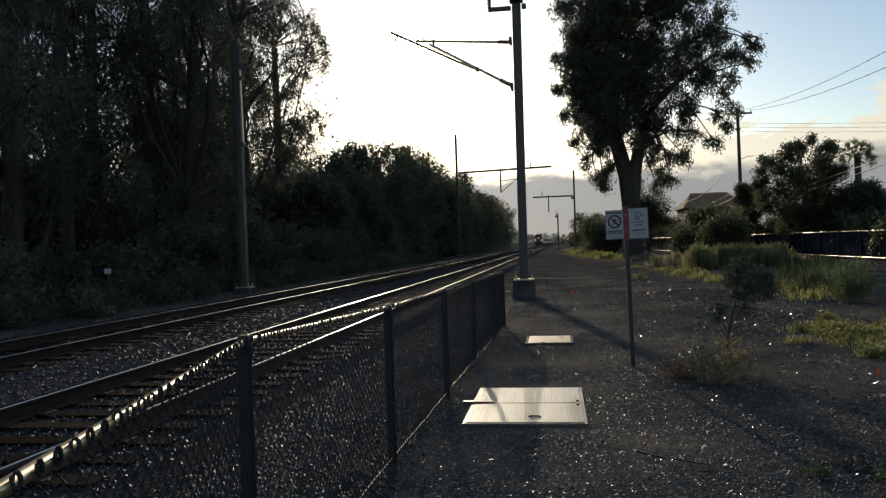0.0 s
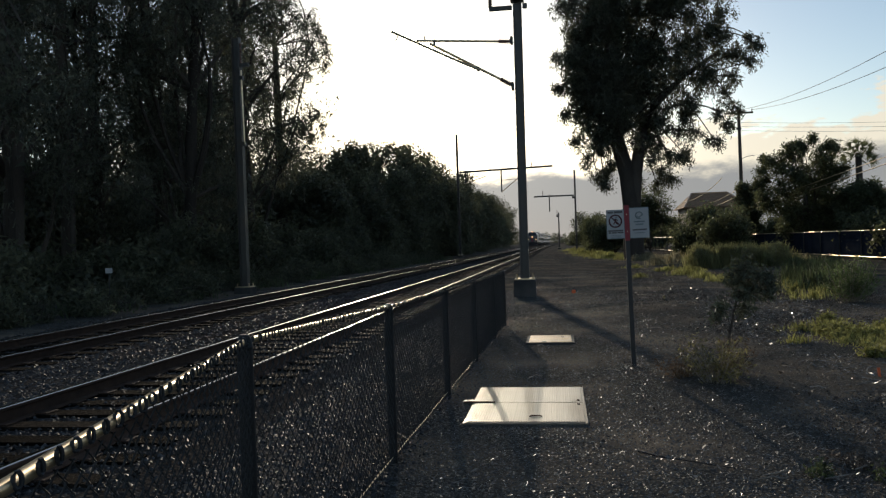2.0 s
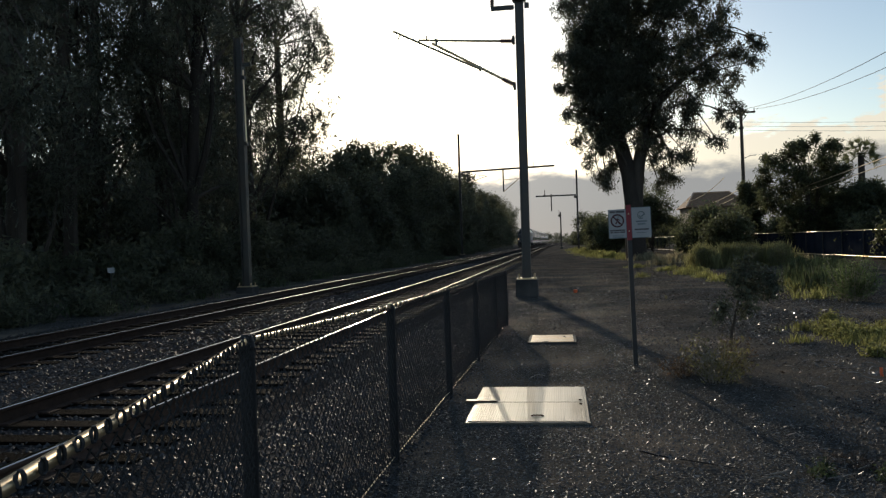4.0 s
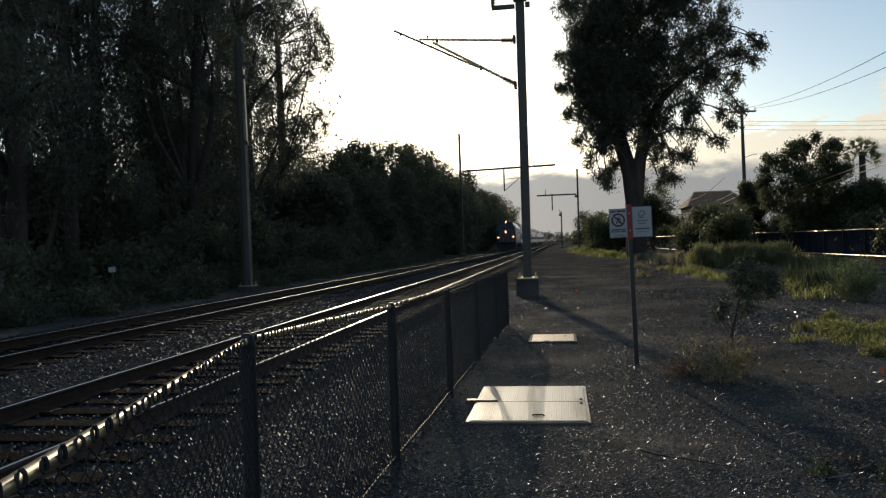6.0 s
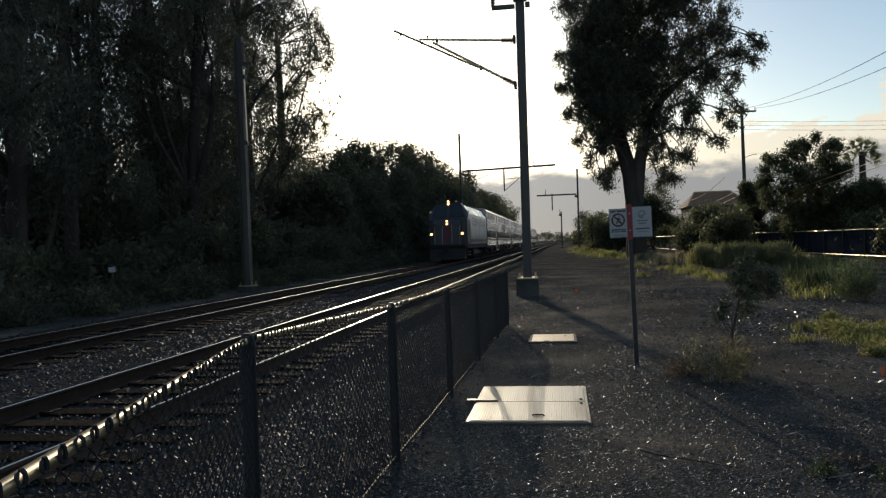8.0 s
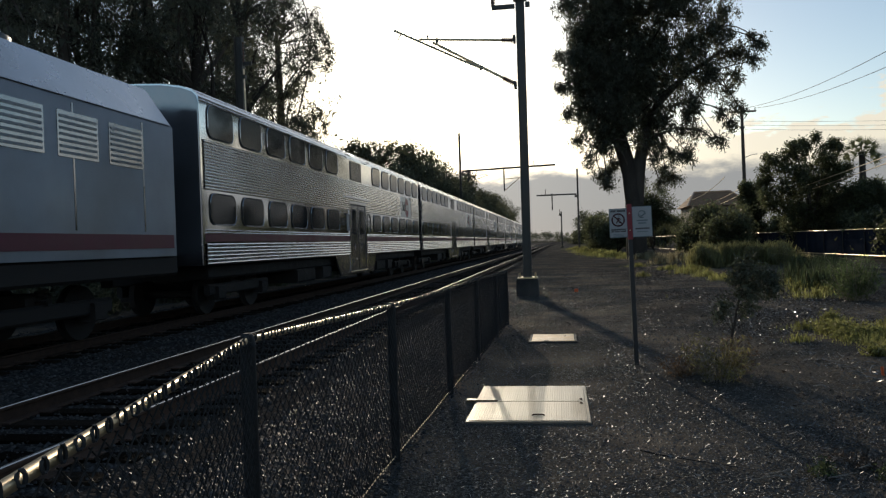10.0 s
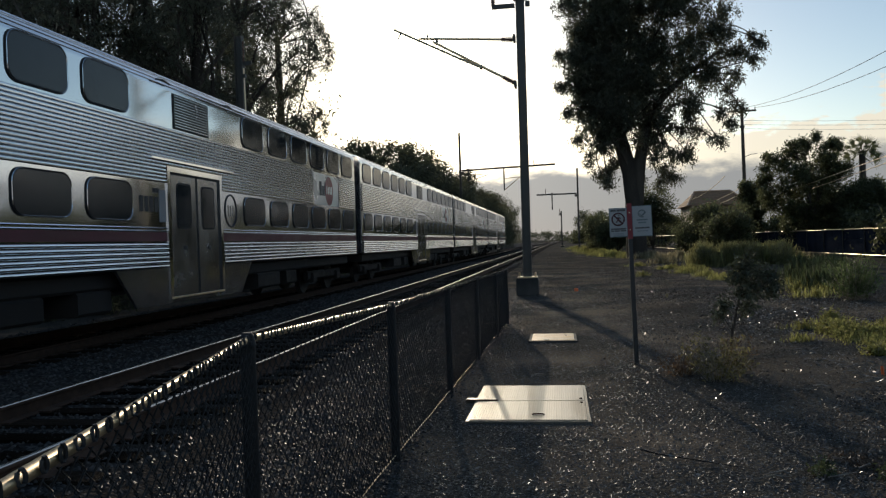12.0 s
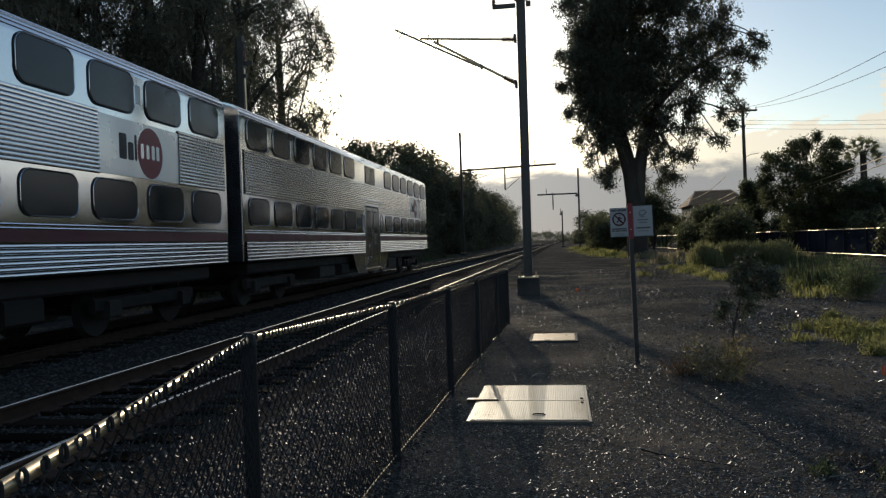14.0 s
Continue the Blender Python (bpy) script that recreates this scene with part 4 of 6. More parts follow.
def right_eucalyptus():
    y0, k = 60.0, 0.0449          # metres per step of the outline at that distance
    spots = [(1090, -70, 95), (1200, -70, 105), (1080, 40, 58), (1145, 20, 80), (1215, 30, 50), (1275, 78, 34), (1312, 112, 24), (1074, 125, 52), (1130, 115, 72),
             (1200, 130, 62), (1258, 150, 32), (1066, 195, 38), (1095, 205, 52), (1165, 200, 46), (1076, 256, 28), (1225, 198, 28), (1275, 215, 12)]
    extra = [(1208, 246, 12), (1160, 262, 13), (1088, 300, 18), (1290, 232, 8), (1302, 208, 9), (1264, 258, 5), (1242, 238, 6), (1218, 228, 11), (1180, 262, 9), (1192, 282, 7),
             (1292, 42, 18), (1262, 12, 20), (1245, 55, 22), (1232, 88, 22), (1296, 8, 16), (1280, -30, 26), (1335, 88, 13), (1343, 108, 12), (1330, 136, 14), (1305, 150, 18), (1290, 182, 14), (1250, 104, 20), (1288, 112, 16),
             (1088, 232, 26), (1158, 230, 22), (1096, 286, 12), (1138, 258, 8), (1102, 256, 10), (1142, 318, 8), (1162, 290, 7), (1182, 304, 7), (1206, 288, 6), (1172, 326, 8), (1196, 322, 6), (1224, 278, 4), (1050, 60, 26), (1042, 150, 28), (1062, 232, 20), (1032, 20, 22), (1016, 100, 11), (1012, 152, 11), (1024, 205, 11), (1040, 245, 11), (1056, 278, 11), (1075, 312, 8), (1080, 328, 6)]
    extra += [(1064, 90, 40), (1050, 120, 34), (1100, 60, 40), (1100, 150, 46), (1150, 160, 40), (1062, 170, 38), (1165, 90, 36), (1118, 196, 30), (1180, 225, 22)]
    rnd = random.Random(8)
    cl = []
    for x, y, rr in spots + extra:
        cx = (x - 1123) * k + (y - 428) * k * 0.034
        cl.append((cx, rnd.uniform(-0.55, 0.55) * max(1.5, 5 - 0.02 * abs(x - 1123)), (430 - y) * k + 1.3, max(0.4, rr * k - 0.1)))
    trunk = [(0.1, 0, -0.3), (0.05, 0, 2), (0.0, 0, 4.5), (-0.25, 0, 6.6), (-0.95, 0.2, 9.4), (-1.4, 0.2, 13), (-0.9, 0, 18), (0, 0, 22)]
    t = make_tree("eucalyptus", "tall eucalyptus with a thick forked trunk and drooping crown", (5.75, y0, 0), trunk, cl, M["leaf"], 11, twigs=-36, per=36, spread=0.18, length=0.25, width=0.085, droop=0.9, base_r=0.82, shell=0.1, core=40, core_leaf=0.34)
    part("fork", Shape().tube([(0.1, 0, 4.4), (0.35, 0, 6.6), (0.85, 0.1, 9.2), (1.9, 0, 11.8), (4.2, 0.2, 14), (6.8, 0, 15.6)], 0.62, 12, 0.10), M["bark"], t, "second rising limb", True)
    part("drooping_branch", Shape().tube([(0.8, 0.1, 9), (3.2, -0.5, 9.9), (5.0, -0.8, 9.5), (6.2, -0.9, 8.5), (7.0, -0.9, 8.1)], 0.11, 7, 0.015), M["bark"], t, "thin bare drooping branch", True)
    return t


right_eucalyptus()


def roadside_trees():
    """Trees continuing along the near side of the line, mirrored in the passing coaches."""
    rnd = random.Random(27)
    spots = [(22.5 + rnd.uniform(-0.8, 1.2), -4 + 5.6 * i) for i in range(9)] + [(26.5, 46), (28.5, 51), (31, 56.5), (33.5, 62), (36.5, 68), (39.5, 75), (43, 83)]
    # a second, staggered row closes the gaps
    spots += [(30.5, 46), (33, 51.5), (36, 57), (38.5, 63), (41.5, 70), (45, 77), (48, 87), (44, 94), (27, 82), (32, 89), (37, 96), (42, 104), (48, 112)]
    for i, (tx, ty) in enumerate(spots):
        h, w = rnd.uniform(7.6, 9.4) * (0.68 if ty > 81 and tx < 43 else 0.6 if 44 < ty < 72 else 1), rnd.uniform(2.8, 3.6)
        cl = []
        for k in range(26):
            a, e, q = rnd.uniform(0, 6.28), math.asin(rnd.uniform(-0.5, 1)), rnd.uniform(0.45, 0.85)
            cl.append((w * q * math.cos(a) * math.cos(e), w * q * math.sin(a) * math.cos(e), max(0.6, h * 0.45 + h * 0.55 * q * math.sin(e)), w * rnd.uniform(0.24, 0.34)))
        make_tree("small_tree", "dense evergreen tree in the row behind the screened fence", (tx, ty, 0), [(0, 0, -0.2), (0.1, 0, h * 0.3), (0, 0, h * 0.6)], cl, M["leafbush"], 400 + i, twigs=22, per=12,
                  spread=0.25, length=0.32, width=0.17, droop=0.1, group="trees behind the fence", base_r=0.2, limb_r=0.07, shell=0.4, core=10, core_leaf=0.5, fork=3)


roadside_trees()


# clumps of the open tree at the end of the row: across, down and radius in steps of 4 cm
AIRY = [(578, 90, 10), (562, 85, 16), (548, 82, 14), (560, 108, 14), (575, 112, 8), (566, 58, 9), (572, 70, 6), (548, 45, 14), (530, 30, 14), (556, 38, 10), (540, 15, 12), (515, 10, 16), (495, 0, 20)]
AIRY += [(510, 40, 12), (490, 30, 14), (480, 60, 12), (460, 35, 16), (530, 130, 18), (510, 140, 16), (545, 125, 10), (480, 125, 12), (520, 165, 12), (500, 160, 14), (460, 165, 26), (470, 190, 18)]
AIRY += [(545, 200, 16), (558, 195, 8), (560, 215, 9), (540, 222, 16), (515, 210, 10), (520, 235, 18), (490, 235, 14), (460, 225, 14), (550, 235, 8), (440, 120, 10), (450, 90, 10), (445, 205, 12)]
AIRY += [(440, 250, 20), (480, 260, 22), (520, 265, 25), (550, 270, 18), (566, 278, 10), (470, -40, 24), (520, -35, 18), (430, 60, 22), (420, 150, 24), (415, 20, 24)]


def eucalyptus_row():
    rnd = random.Random(21)
    spots = [(-17.6, 18, 19), (-26, 33, 22), (-23.5, 36, 20), (-19, 24, 22), (-21, 30, 24), (-17.5, 34, 21), (-22, 40, 25), (-18.5, 44, 22), (-24, 50, 24), (-19.8, 53, 17.5), (-27, 27, 24), (-30, 58, 25), (-35.5, 62, 26), (-25.5, 57, 23)]
    for i, (x, y, h) in enumerate(spots):
        cl = []
        for k in range(22):
            z = h * (0.20 + 0.80 * (k + rnd.random()) / 22)
            rr = (0.13 + 0.10 * math.sin(math.pi * min(1, z / h))) * h * rnd.uniform(0.45, 0.7)
            w = 3.4 * math.sin(math.pi * (0.25 + 0.62 * z / h))
            a = rnd.uniform(0, 6.28)
            rr *= 0.8 if y > 50 else 1.0
            cl.append((w * math.cos(a) * rnd.uniform(0.4, 1), w * math.sin(a) * rnd.uniform(0.4, 1), z, rr))
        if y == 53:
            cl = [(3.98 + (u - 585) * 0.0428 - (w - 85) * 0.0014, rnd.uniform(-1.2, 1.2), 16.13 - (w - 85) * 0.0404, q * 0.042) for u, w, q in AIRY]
        lean = rnd.uniform(-1.2, 1.2)
        trunk = [(0, 0, -0.3), (lean * 0.2, 0.1, h * 0.2), (lean * 0.6, 0, h * 0.45), (lean, 0.2, h * 0.7), (lean * 1.1, 0, h * 0.95)]
        airy = y == 53
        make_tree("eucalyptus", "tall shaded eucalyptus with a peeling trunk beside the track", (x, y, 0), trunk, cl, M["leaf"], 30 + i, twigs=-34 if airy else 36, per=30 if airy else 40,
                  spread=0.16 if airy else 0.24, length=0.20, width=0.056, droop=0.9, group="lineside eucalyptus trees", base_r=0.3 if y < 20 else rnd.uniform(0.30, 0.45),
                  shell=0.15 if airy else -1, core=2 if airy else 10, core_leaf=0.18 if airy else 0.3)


eucalyptus_row()


def hedge_trees():
    rnd = random.Random(5)
    spots = [(-19.2, 55, 7.4, 4.4), (-18.8, 63, 9.6, 5.0), (-18.5, 73, 12.5, 5.6), (-18, 84, 13.7, 6), (-18, 96, 14.4, 6), (-18, 110, 15.2, 6.4), (-17.5, 126, 14.4, 6), (-17.5, 142, 14.0, 6.5), (-17.5, 160, 12.8, 7),
             (-18.5, 182, 13.6, 8), (-21, 212, 15.5, 8.5), (-24, 252, 17.0, 9), (-23, 300, 18.5, 10), (-24, 31, 5.2, 3.0), (-27, 36, 6.0, 3.5), (-30, 44, 6.5, 4), (-34, 40, 6.5, 4), (-28, 52, 7, 4), (-31, 34, 5.6, 3.2)]
    for i, (x, y, h, w) in enumerate(spots):
        cl = []
        for k in range(46):
            a, e = rnd.uniform(0, 6.28), math.asin(rnd.uniform(-0.42, 1))
            q = rnd.uniform(0.62, 0.86)
            cl.append((w * q * math.cos(a) * math.cos(e), w * q * math.sin(a) * math.cos(e), max(0.7, h * 0.36 + h * 0.70 * q * math.sin(e)), w * rnd.uniform(0.20, 0.32)))
        make_tree("broadleaf_tree", "dense rounded dark green tree in the hedge beside the line" if y > 54 else "broad dark shrub filling the gap behind the eucalyptus trees", (x, y, 0), [(0, 0, -0.3), (0.2, 0, h * 0.25), (0, 0.1, h * 0.5)], cl, M["leafdark"], 60 + i, twigs=30, per=22,
                  spread=0.30, length=0.27, width=0.16, droop=0.2, group="hedge trees", base_r=0.35, shell=0.55, limb_r=0.1, core=32, core_leaf=0.42, fork=4)


hedge_trees()


def undergrowth():
    """Shrubs under the trees on the far side of the line."""
    rnd = random.Random(9)
    for i in range(31):
        y = (17 + i * 3.4 if i < 17 else 75 + (i - 17) * 5.2) + rnd.uniform(-0.8, 0.8)
        x = -14.8 - rnd.uniform(0, 2.0) - (2.0 if y < 24 else 0)
        h = rnd.uniform(1.8, 3.4)
        cl = [(rnd.uniform(-1.3, 1.3), rnd.uniform(-1.7, 1.7), h * rnd.uniform(0.15, 0.85), rnd.uniform(0.6, 1.0)) for k in range(11)]
        make_tree("shrub", "shaded dark shrub under the lineside trees", (x, y, 0), [(0, 0, -0.1), (0, 0, h * 0.5)], cl, M["leafdark"], 100 + i, twigs=16, per=24, spread=0.25, length=0.24, width=0.12, droop=0.3,
                  category="shrub", group="shrubs under the trees", base_r=0.07, limb_r=0.04, shell=0.4, fork=4)


undergrowth()


def lineside_weeds():
    """Low scrub between the far track and the trees."""
    rnd = random.Random(19)
    for i in range(30):
        y = 13 + i * 2.3 + rnd.uniform(-0.5, 0.5)
        h = rnd.uniform(0.6, 1.3)
        cl = [(rnd.uniform(-0.5, 0.5), rnd.uniform(-1.2, 1.2), h * rnd.uniform(0.1, 0.75), rnd.uniform(0.3, 0.5)) for k in range(9)]
        make_tree("scrub", "low dark scrub at the edge of the ballast", (-13.0 - rnd.uniform(0, 0.9), y, 0), [(0, 0, -0.1), (0, 0, h * 0.5)], cl, M["leafdark"], 300 + i, twigs=12, per=16, spread=0.14, length=0.16, width=0.06, droop=0.2,
                  category="shrub", group="scrub beside the track", base_r=0.04, limb_r=0.03, shell=0.3, fork=3)


lineside_weeds()


def back_wood():
    """Distant dark wood behind the first row, closing the view on that side."""
    r = np.random.default_rng(17)
    pts = np.stack([r.uniform(-46, -31, 2600), r.uniform(58, 125, 2600), r.uniform(0, 1, 2600) ** 1.1 * 12], -1)
    v, f = leaves(pts, 14, 0.8, 0.6, 0.35, 0.3, r)
    return tagged(new("wood", array_mesh("wood", v, f, M["leafdark"])), "dense dark wood behind the lineside trees", "wood", kind="stuff")


back_wood()


def right_side_plants():
    rnd = random.Random(33)
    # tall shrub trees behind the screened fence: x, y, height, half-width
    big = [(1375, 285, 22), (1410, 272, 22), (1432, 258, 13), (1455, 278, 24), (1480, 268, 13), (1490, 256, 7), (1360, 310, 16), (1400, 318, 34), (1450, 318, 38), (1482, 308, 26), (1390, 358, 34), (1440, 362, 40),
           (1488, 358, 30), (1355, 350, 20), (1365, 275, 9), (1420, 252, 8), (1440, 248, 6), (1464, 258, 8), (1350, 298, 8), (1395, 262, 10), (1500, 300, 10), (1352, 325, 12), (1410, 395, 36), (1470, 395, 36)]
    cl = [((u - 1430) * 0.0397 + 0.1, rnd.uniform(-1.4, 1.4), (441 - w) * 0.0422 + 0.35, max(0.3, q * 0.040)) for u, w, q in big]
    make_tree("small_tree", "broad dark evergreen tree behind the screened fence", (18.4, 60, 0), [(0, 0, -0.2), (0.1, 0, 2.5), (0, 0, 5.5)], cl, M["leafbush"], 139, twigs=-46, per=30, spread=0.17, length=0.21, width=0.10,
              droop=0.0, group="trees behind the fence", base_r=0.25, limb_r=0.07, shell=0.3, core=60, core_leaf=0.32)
    for i, (x, y, h, w) in enumerate([(22.6, 64, 5.0, 1.6), (17.9, 74, 6.9, 1.0), (27.6, 66, 4.6, 2.2), (31, 62, 5.4, 2.6), (25, 68, 4.6, 2.0), (22.0, 58, 5.4, 1.5)]):
        cl = [(rnd.uniform(-1, 1) * w, rnd.uniform(-1, 1) * w * 0.7, h * (0.18 + 0.74 * rnd.random() ** 0.8) * 0.95, rnd.uniform(0.5, 1.0) * min(1, w / 1.8)) for k in range(34)]
        make_tree("small_tree", "dark evergreen tree behind the screened fence", (x, y, 0), [(0, 0, -0.2), (0.1, 0, h * 0.3), (0, 0, h * 0.7)], cl, M["leafbush"], 140 + i, twigs=26, per=26, spread=0.2, length=0.24, width=0.11,
                  droop=0.0, group="trees behind the fence", base_r=0.2, limb_r=0.07, shell=0.3, core=16, core_leaf=0.34)
    # shrubs in front of the fence and under the eucalyptus
    for i, (x, y, h, w) in enumerate([(15.2, 88, 4.9, 1.9), (16.6, 86, 4.3, 1.6), (14.6, 70, 4.9, 2.1), (13.2, 62, 3.6, 1.8), (12.6, 72, 4.2, 2.2), (15.5, 118, 5.4, 3.0), (12.9, 115, 5.0, 2.4), (6.4, 88, 4.2, 2.4), (4.7, 92, 4.4, 2.0), (6.0, 105, 5.4, 2.6), (5.2, 125, 6.4, 3.2),
                                      (8.8, 118, 5.0, 3.2), (10.6, 90, 6.9, 2.3), (19.6, 50, 2.4, 1.5), (21, 55, 2.6, 1.8), (23.5, 57, 2.8, 2.0), (26.5, 55, 2.8, 2.2), (20, 70, 3.0, 2.0), (29.5, 60, 3.0, 2.2), (18.9, 45, 2.0, 1.0)]):
        cl = [(rnd.uniform(-1, 1) * w * 0.8, rnd.uniform(-1, 1) * w * 0.8, h * (rnd.uniform(0.45, 1.0) if h == 6.9 else rnd.uniform(0.12, 0.86)), rnd.uniform(0.5, 0.95) * (1.25 if h == 6.9 else 1)) for k in range(26 if h == 6.9 else 20)]
        make_tree("shrub", "dense dusty green shrub beside the path", (x, y, 0), [(0, 0, -0.1), (0, 0, h * 0.6)], cl, M["leafbush"], 170 + i, twigs=15, per=22, spread=0.28, length=0.26, width=0.13, droop=0.2,
                  category="shrub", group="path-side shrubs", base_r=0.08, limb_r=0.05, shell=0.35, fork=4)


right_side_plants()


def far_plants():
    """Low trees and roofs closing the end of the line."""
    r = np.random.default_rng(3)
    for i, (x, y, h, w) in enumerate([(-14, 720, 10, 34), (24, 600, 9, 22), (14, 260, 7, 10), (24, 300, 8, 12), (38, 280, 8, 14), (60, 320, 9, 22), (95, 300, 10, 25)]):
        n = 500
        q = r.normal(0, 1, (n, 3))
        q /= np.linalg.norm(q, axis=1)[:, None]
        q = np.abs(q) * np.where(r.uniform(0, 1, (n, 3)) < 0.5, -1, 1) * (w, w * 0.6, h) * r.uniform(0.6, 1, (n, 1))
        q[:, 2] = np.abs(q[:, 2])
        v, f = leaves(q + (x, y, 0), 14, 0.8, 1.0, 0.6, 0.1, r)
        tagged(new("far_trees", array_mesh("far_trees", v, f, M["leafdark"])), "distant low dark trees along the line", "trees", kind="stuff")


far_plants()


def make_palm():
    t = thing("palm_tree", "palm with a ragged skirt and fan fronds against the sky", "palm", pose(22.9, 62, 0))
    part("trunk", Shape().tube([(0, 0, -0.2), (0.1, 0, 3), (0.05, 0, 7.4)], 0.32, 10, 0.22), M["bark"], t, "", True)
    rnd = random.Random(2)
    for i in range(34):
        a, e = 2.4 * i, math.asin(-0.55 + 1.52 * (i + 0.5) / 34)
        d = Vector((math.cos(a) * math.cos(e), math.sin(a) * math.cos(e), math.sin(e)))
        c = Vector((0.05, 0, 7.5))
        tip = c + d * rnd.uniform(0.35, 0.95)
        s = Shape().tube([c, tip], 0.018, 4)
        across = (Matrix.Rotation(rnd.uniform(-1.5, 1.5), 3, d) @ d.cross(Vector((0, 0, 1)))).normalized()
        for k in range(9):
            b = -0.8 + 1.6 * k / 8
            q = (d * math.cos(b) + across * math.sin(b)).normalized()
            end = tip + q * rnd.uniform(0.6, 0.95) + Vector((0, 0, -0.22 * abs(b)))
            m = tip + q * 0.3
            x = q.cross(across.cross(d)).normalized() * 0.035
            s.add([tip, m + x, end, m - x], [(0, 1, 2, 3)])
        part("frond", s, M["leafbush"], t)


make_palm()


# ---- far fence with screen, utility pole, house ----
def screened_fence():
    f = thing("screened_fence", "chain-link fence hung with dark blue screen fabric, sunlit pipe rails", "fence")
    line = [(17.9, 30), (17.55, 44), (17.15, 60), (16.7, 78), (12.9, 86), (12.3, 110)]
    for (xa, ya), (xb, yb) in zip(line, line[1:]):
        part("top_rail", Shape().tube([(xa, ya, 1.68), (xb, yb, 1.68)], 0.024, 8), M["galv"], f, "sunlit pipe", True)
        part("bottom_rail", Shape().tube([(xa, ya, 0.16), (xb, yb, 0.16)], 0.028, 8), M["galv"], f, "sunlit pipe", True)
        if ya < 80:          # the far end hangs bare
            s = Shape()
            s.add([(xa + 0.04, ya, 0.14), (xb + 0.04, yb, 0.14), (xb + 0.04, yb, 1.66), (xa + 0.04, ya, 1.66), (xa + 0.06, ya, 0.14), (xb + 0.06, yb, 0.14), (xb + 0.06, yb, 1.66), (xa + 0.06, ya, 1.66)],
                  [(0, 1, 2, 3), (4, 5, 6, 7), (0, 1, 5, 4), (3, 2, 6, 7), (0, 4, 7, 3), (1, 5, 6, 2)])
            part("screen", s, M["screen"], f, "dark blue woven screen")
        n = max(2, int(math.hypot(xb - xa, yb - ya) / 3))
        for i in range(n):
            x, y = xa + (xb - xa) * i / n, ya + (yb - ya) * i / n
            part("post", Shape().tube([(x, y, -0.1), (x, y, 1.72)], 0.04, 8), M["post"], f, "", True)


screened_fence()


def utility_pole():
    u = thing("utility_pole", "wooden utility pole with crossarm, insulators and slack cables", "utility pole", pose(18.1, 78, 0))
    part("pole", Shape().tube([(0, 0, -0.3), (-0.05, 0, 7), (-0.1, 0, 14.1)], 0.21, 10, 0.14), M["wood"], u, "", True)
    part("crossarm", Shape().box(-1.35, 1.25, -0.07, 0.07, 13.55, 13.72, 0.01), M["wood"], u)
    part("brace", Shape().tube([(-0.1, -0.1, 12.7), (-0.75, -0.1, 13.6)], 0.025, 5), M["post"], u)
    part("brace", Shape().tube([(-0.1, -0.1, 12.7), (0.6, -0.1, 13.6)], 0.025, 5), M["post"], u)
    for x in (-1.25, -0.6, 0.5, 1.15):
        part("insulator", insulator((x, 0, 13.72), (x, 0, 14.0), 0.06, 3), M["insul"], u, "", True)
    part("insulator", insulator((0.1, 0, 14.0), (0.1, 0, 14.35), 0.06, 3), M["insul"], u, "", True)
    part("transformer_bracket", Shape().box(-0.35, 0.1, -0.15, 0.15, 12.0, 12.2, 0.02), M["post"], u)
    part("lamp_arm", Shape().tube([(0, 0, 9.1), (0.6, -0.1, 9.35), (1.2, -0.2, 9.4)], 0.03, 6), M["post"], u, "small arm", True)

    def cable(a, b, sag, r=0.016, mat="cable"):
        a, b = Vector(a), Vector(b)
        pts = [a.lerp(b, i / 16) - Vector((0, 0, sag * 4 * (i / 16) * (1 - i / 16))) for i in range(17)]
        part("cable", Shape().tube(pts, r, 5), M[mat], u, "", True)
    # towards the camera's right, rising over the road side
    for a, b, sag in (((0.5, 0, 14.0), (0.7, -64, 13.0), 1.75), ((1.15, 0, 13.9), (1.25, -64, 11.8), 1.75)):
        cable(a, b, sag, 0.024)
    for z, dz in ((12.7, 0.1), (12.3, 0.0), (11.9, -0.1)):
        cable((0.1, 0, z), (45, 6, z + dz + 0.3), 0.7, 0.014)
    for a, b, sag in (((-1.02, 4, 7.64), (-2.53, 19, 5.96), 0.5), ((0, 1.5, 6.3), (-1.03, 17, 5.31), 0.25), ((0.2, 1.5, 5.8), (0.33, 14, 5.19), 0.1)):
        cable(a, b, sag, 0.032, "galv")
    for a, b in (((0.1, -0.2, 3.9), (0.5, -58, 6.75)), ((0.1, -0.2, 4.35), (0.5, -58, 7.1))):
        cable(a, b, 0.1, 0.028, "galv")


utility_pole()


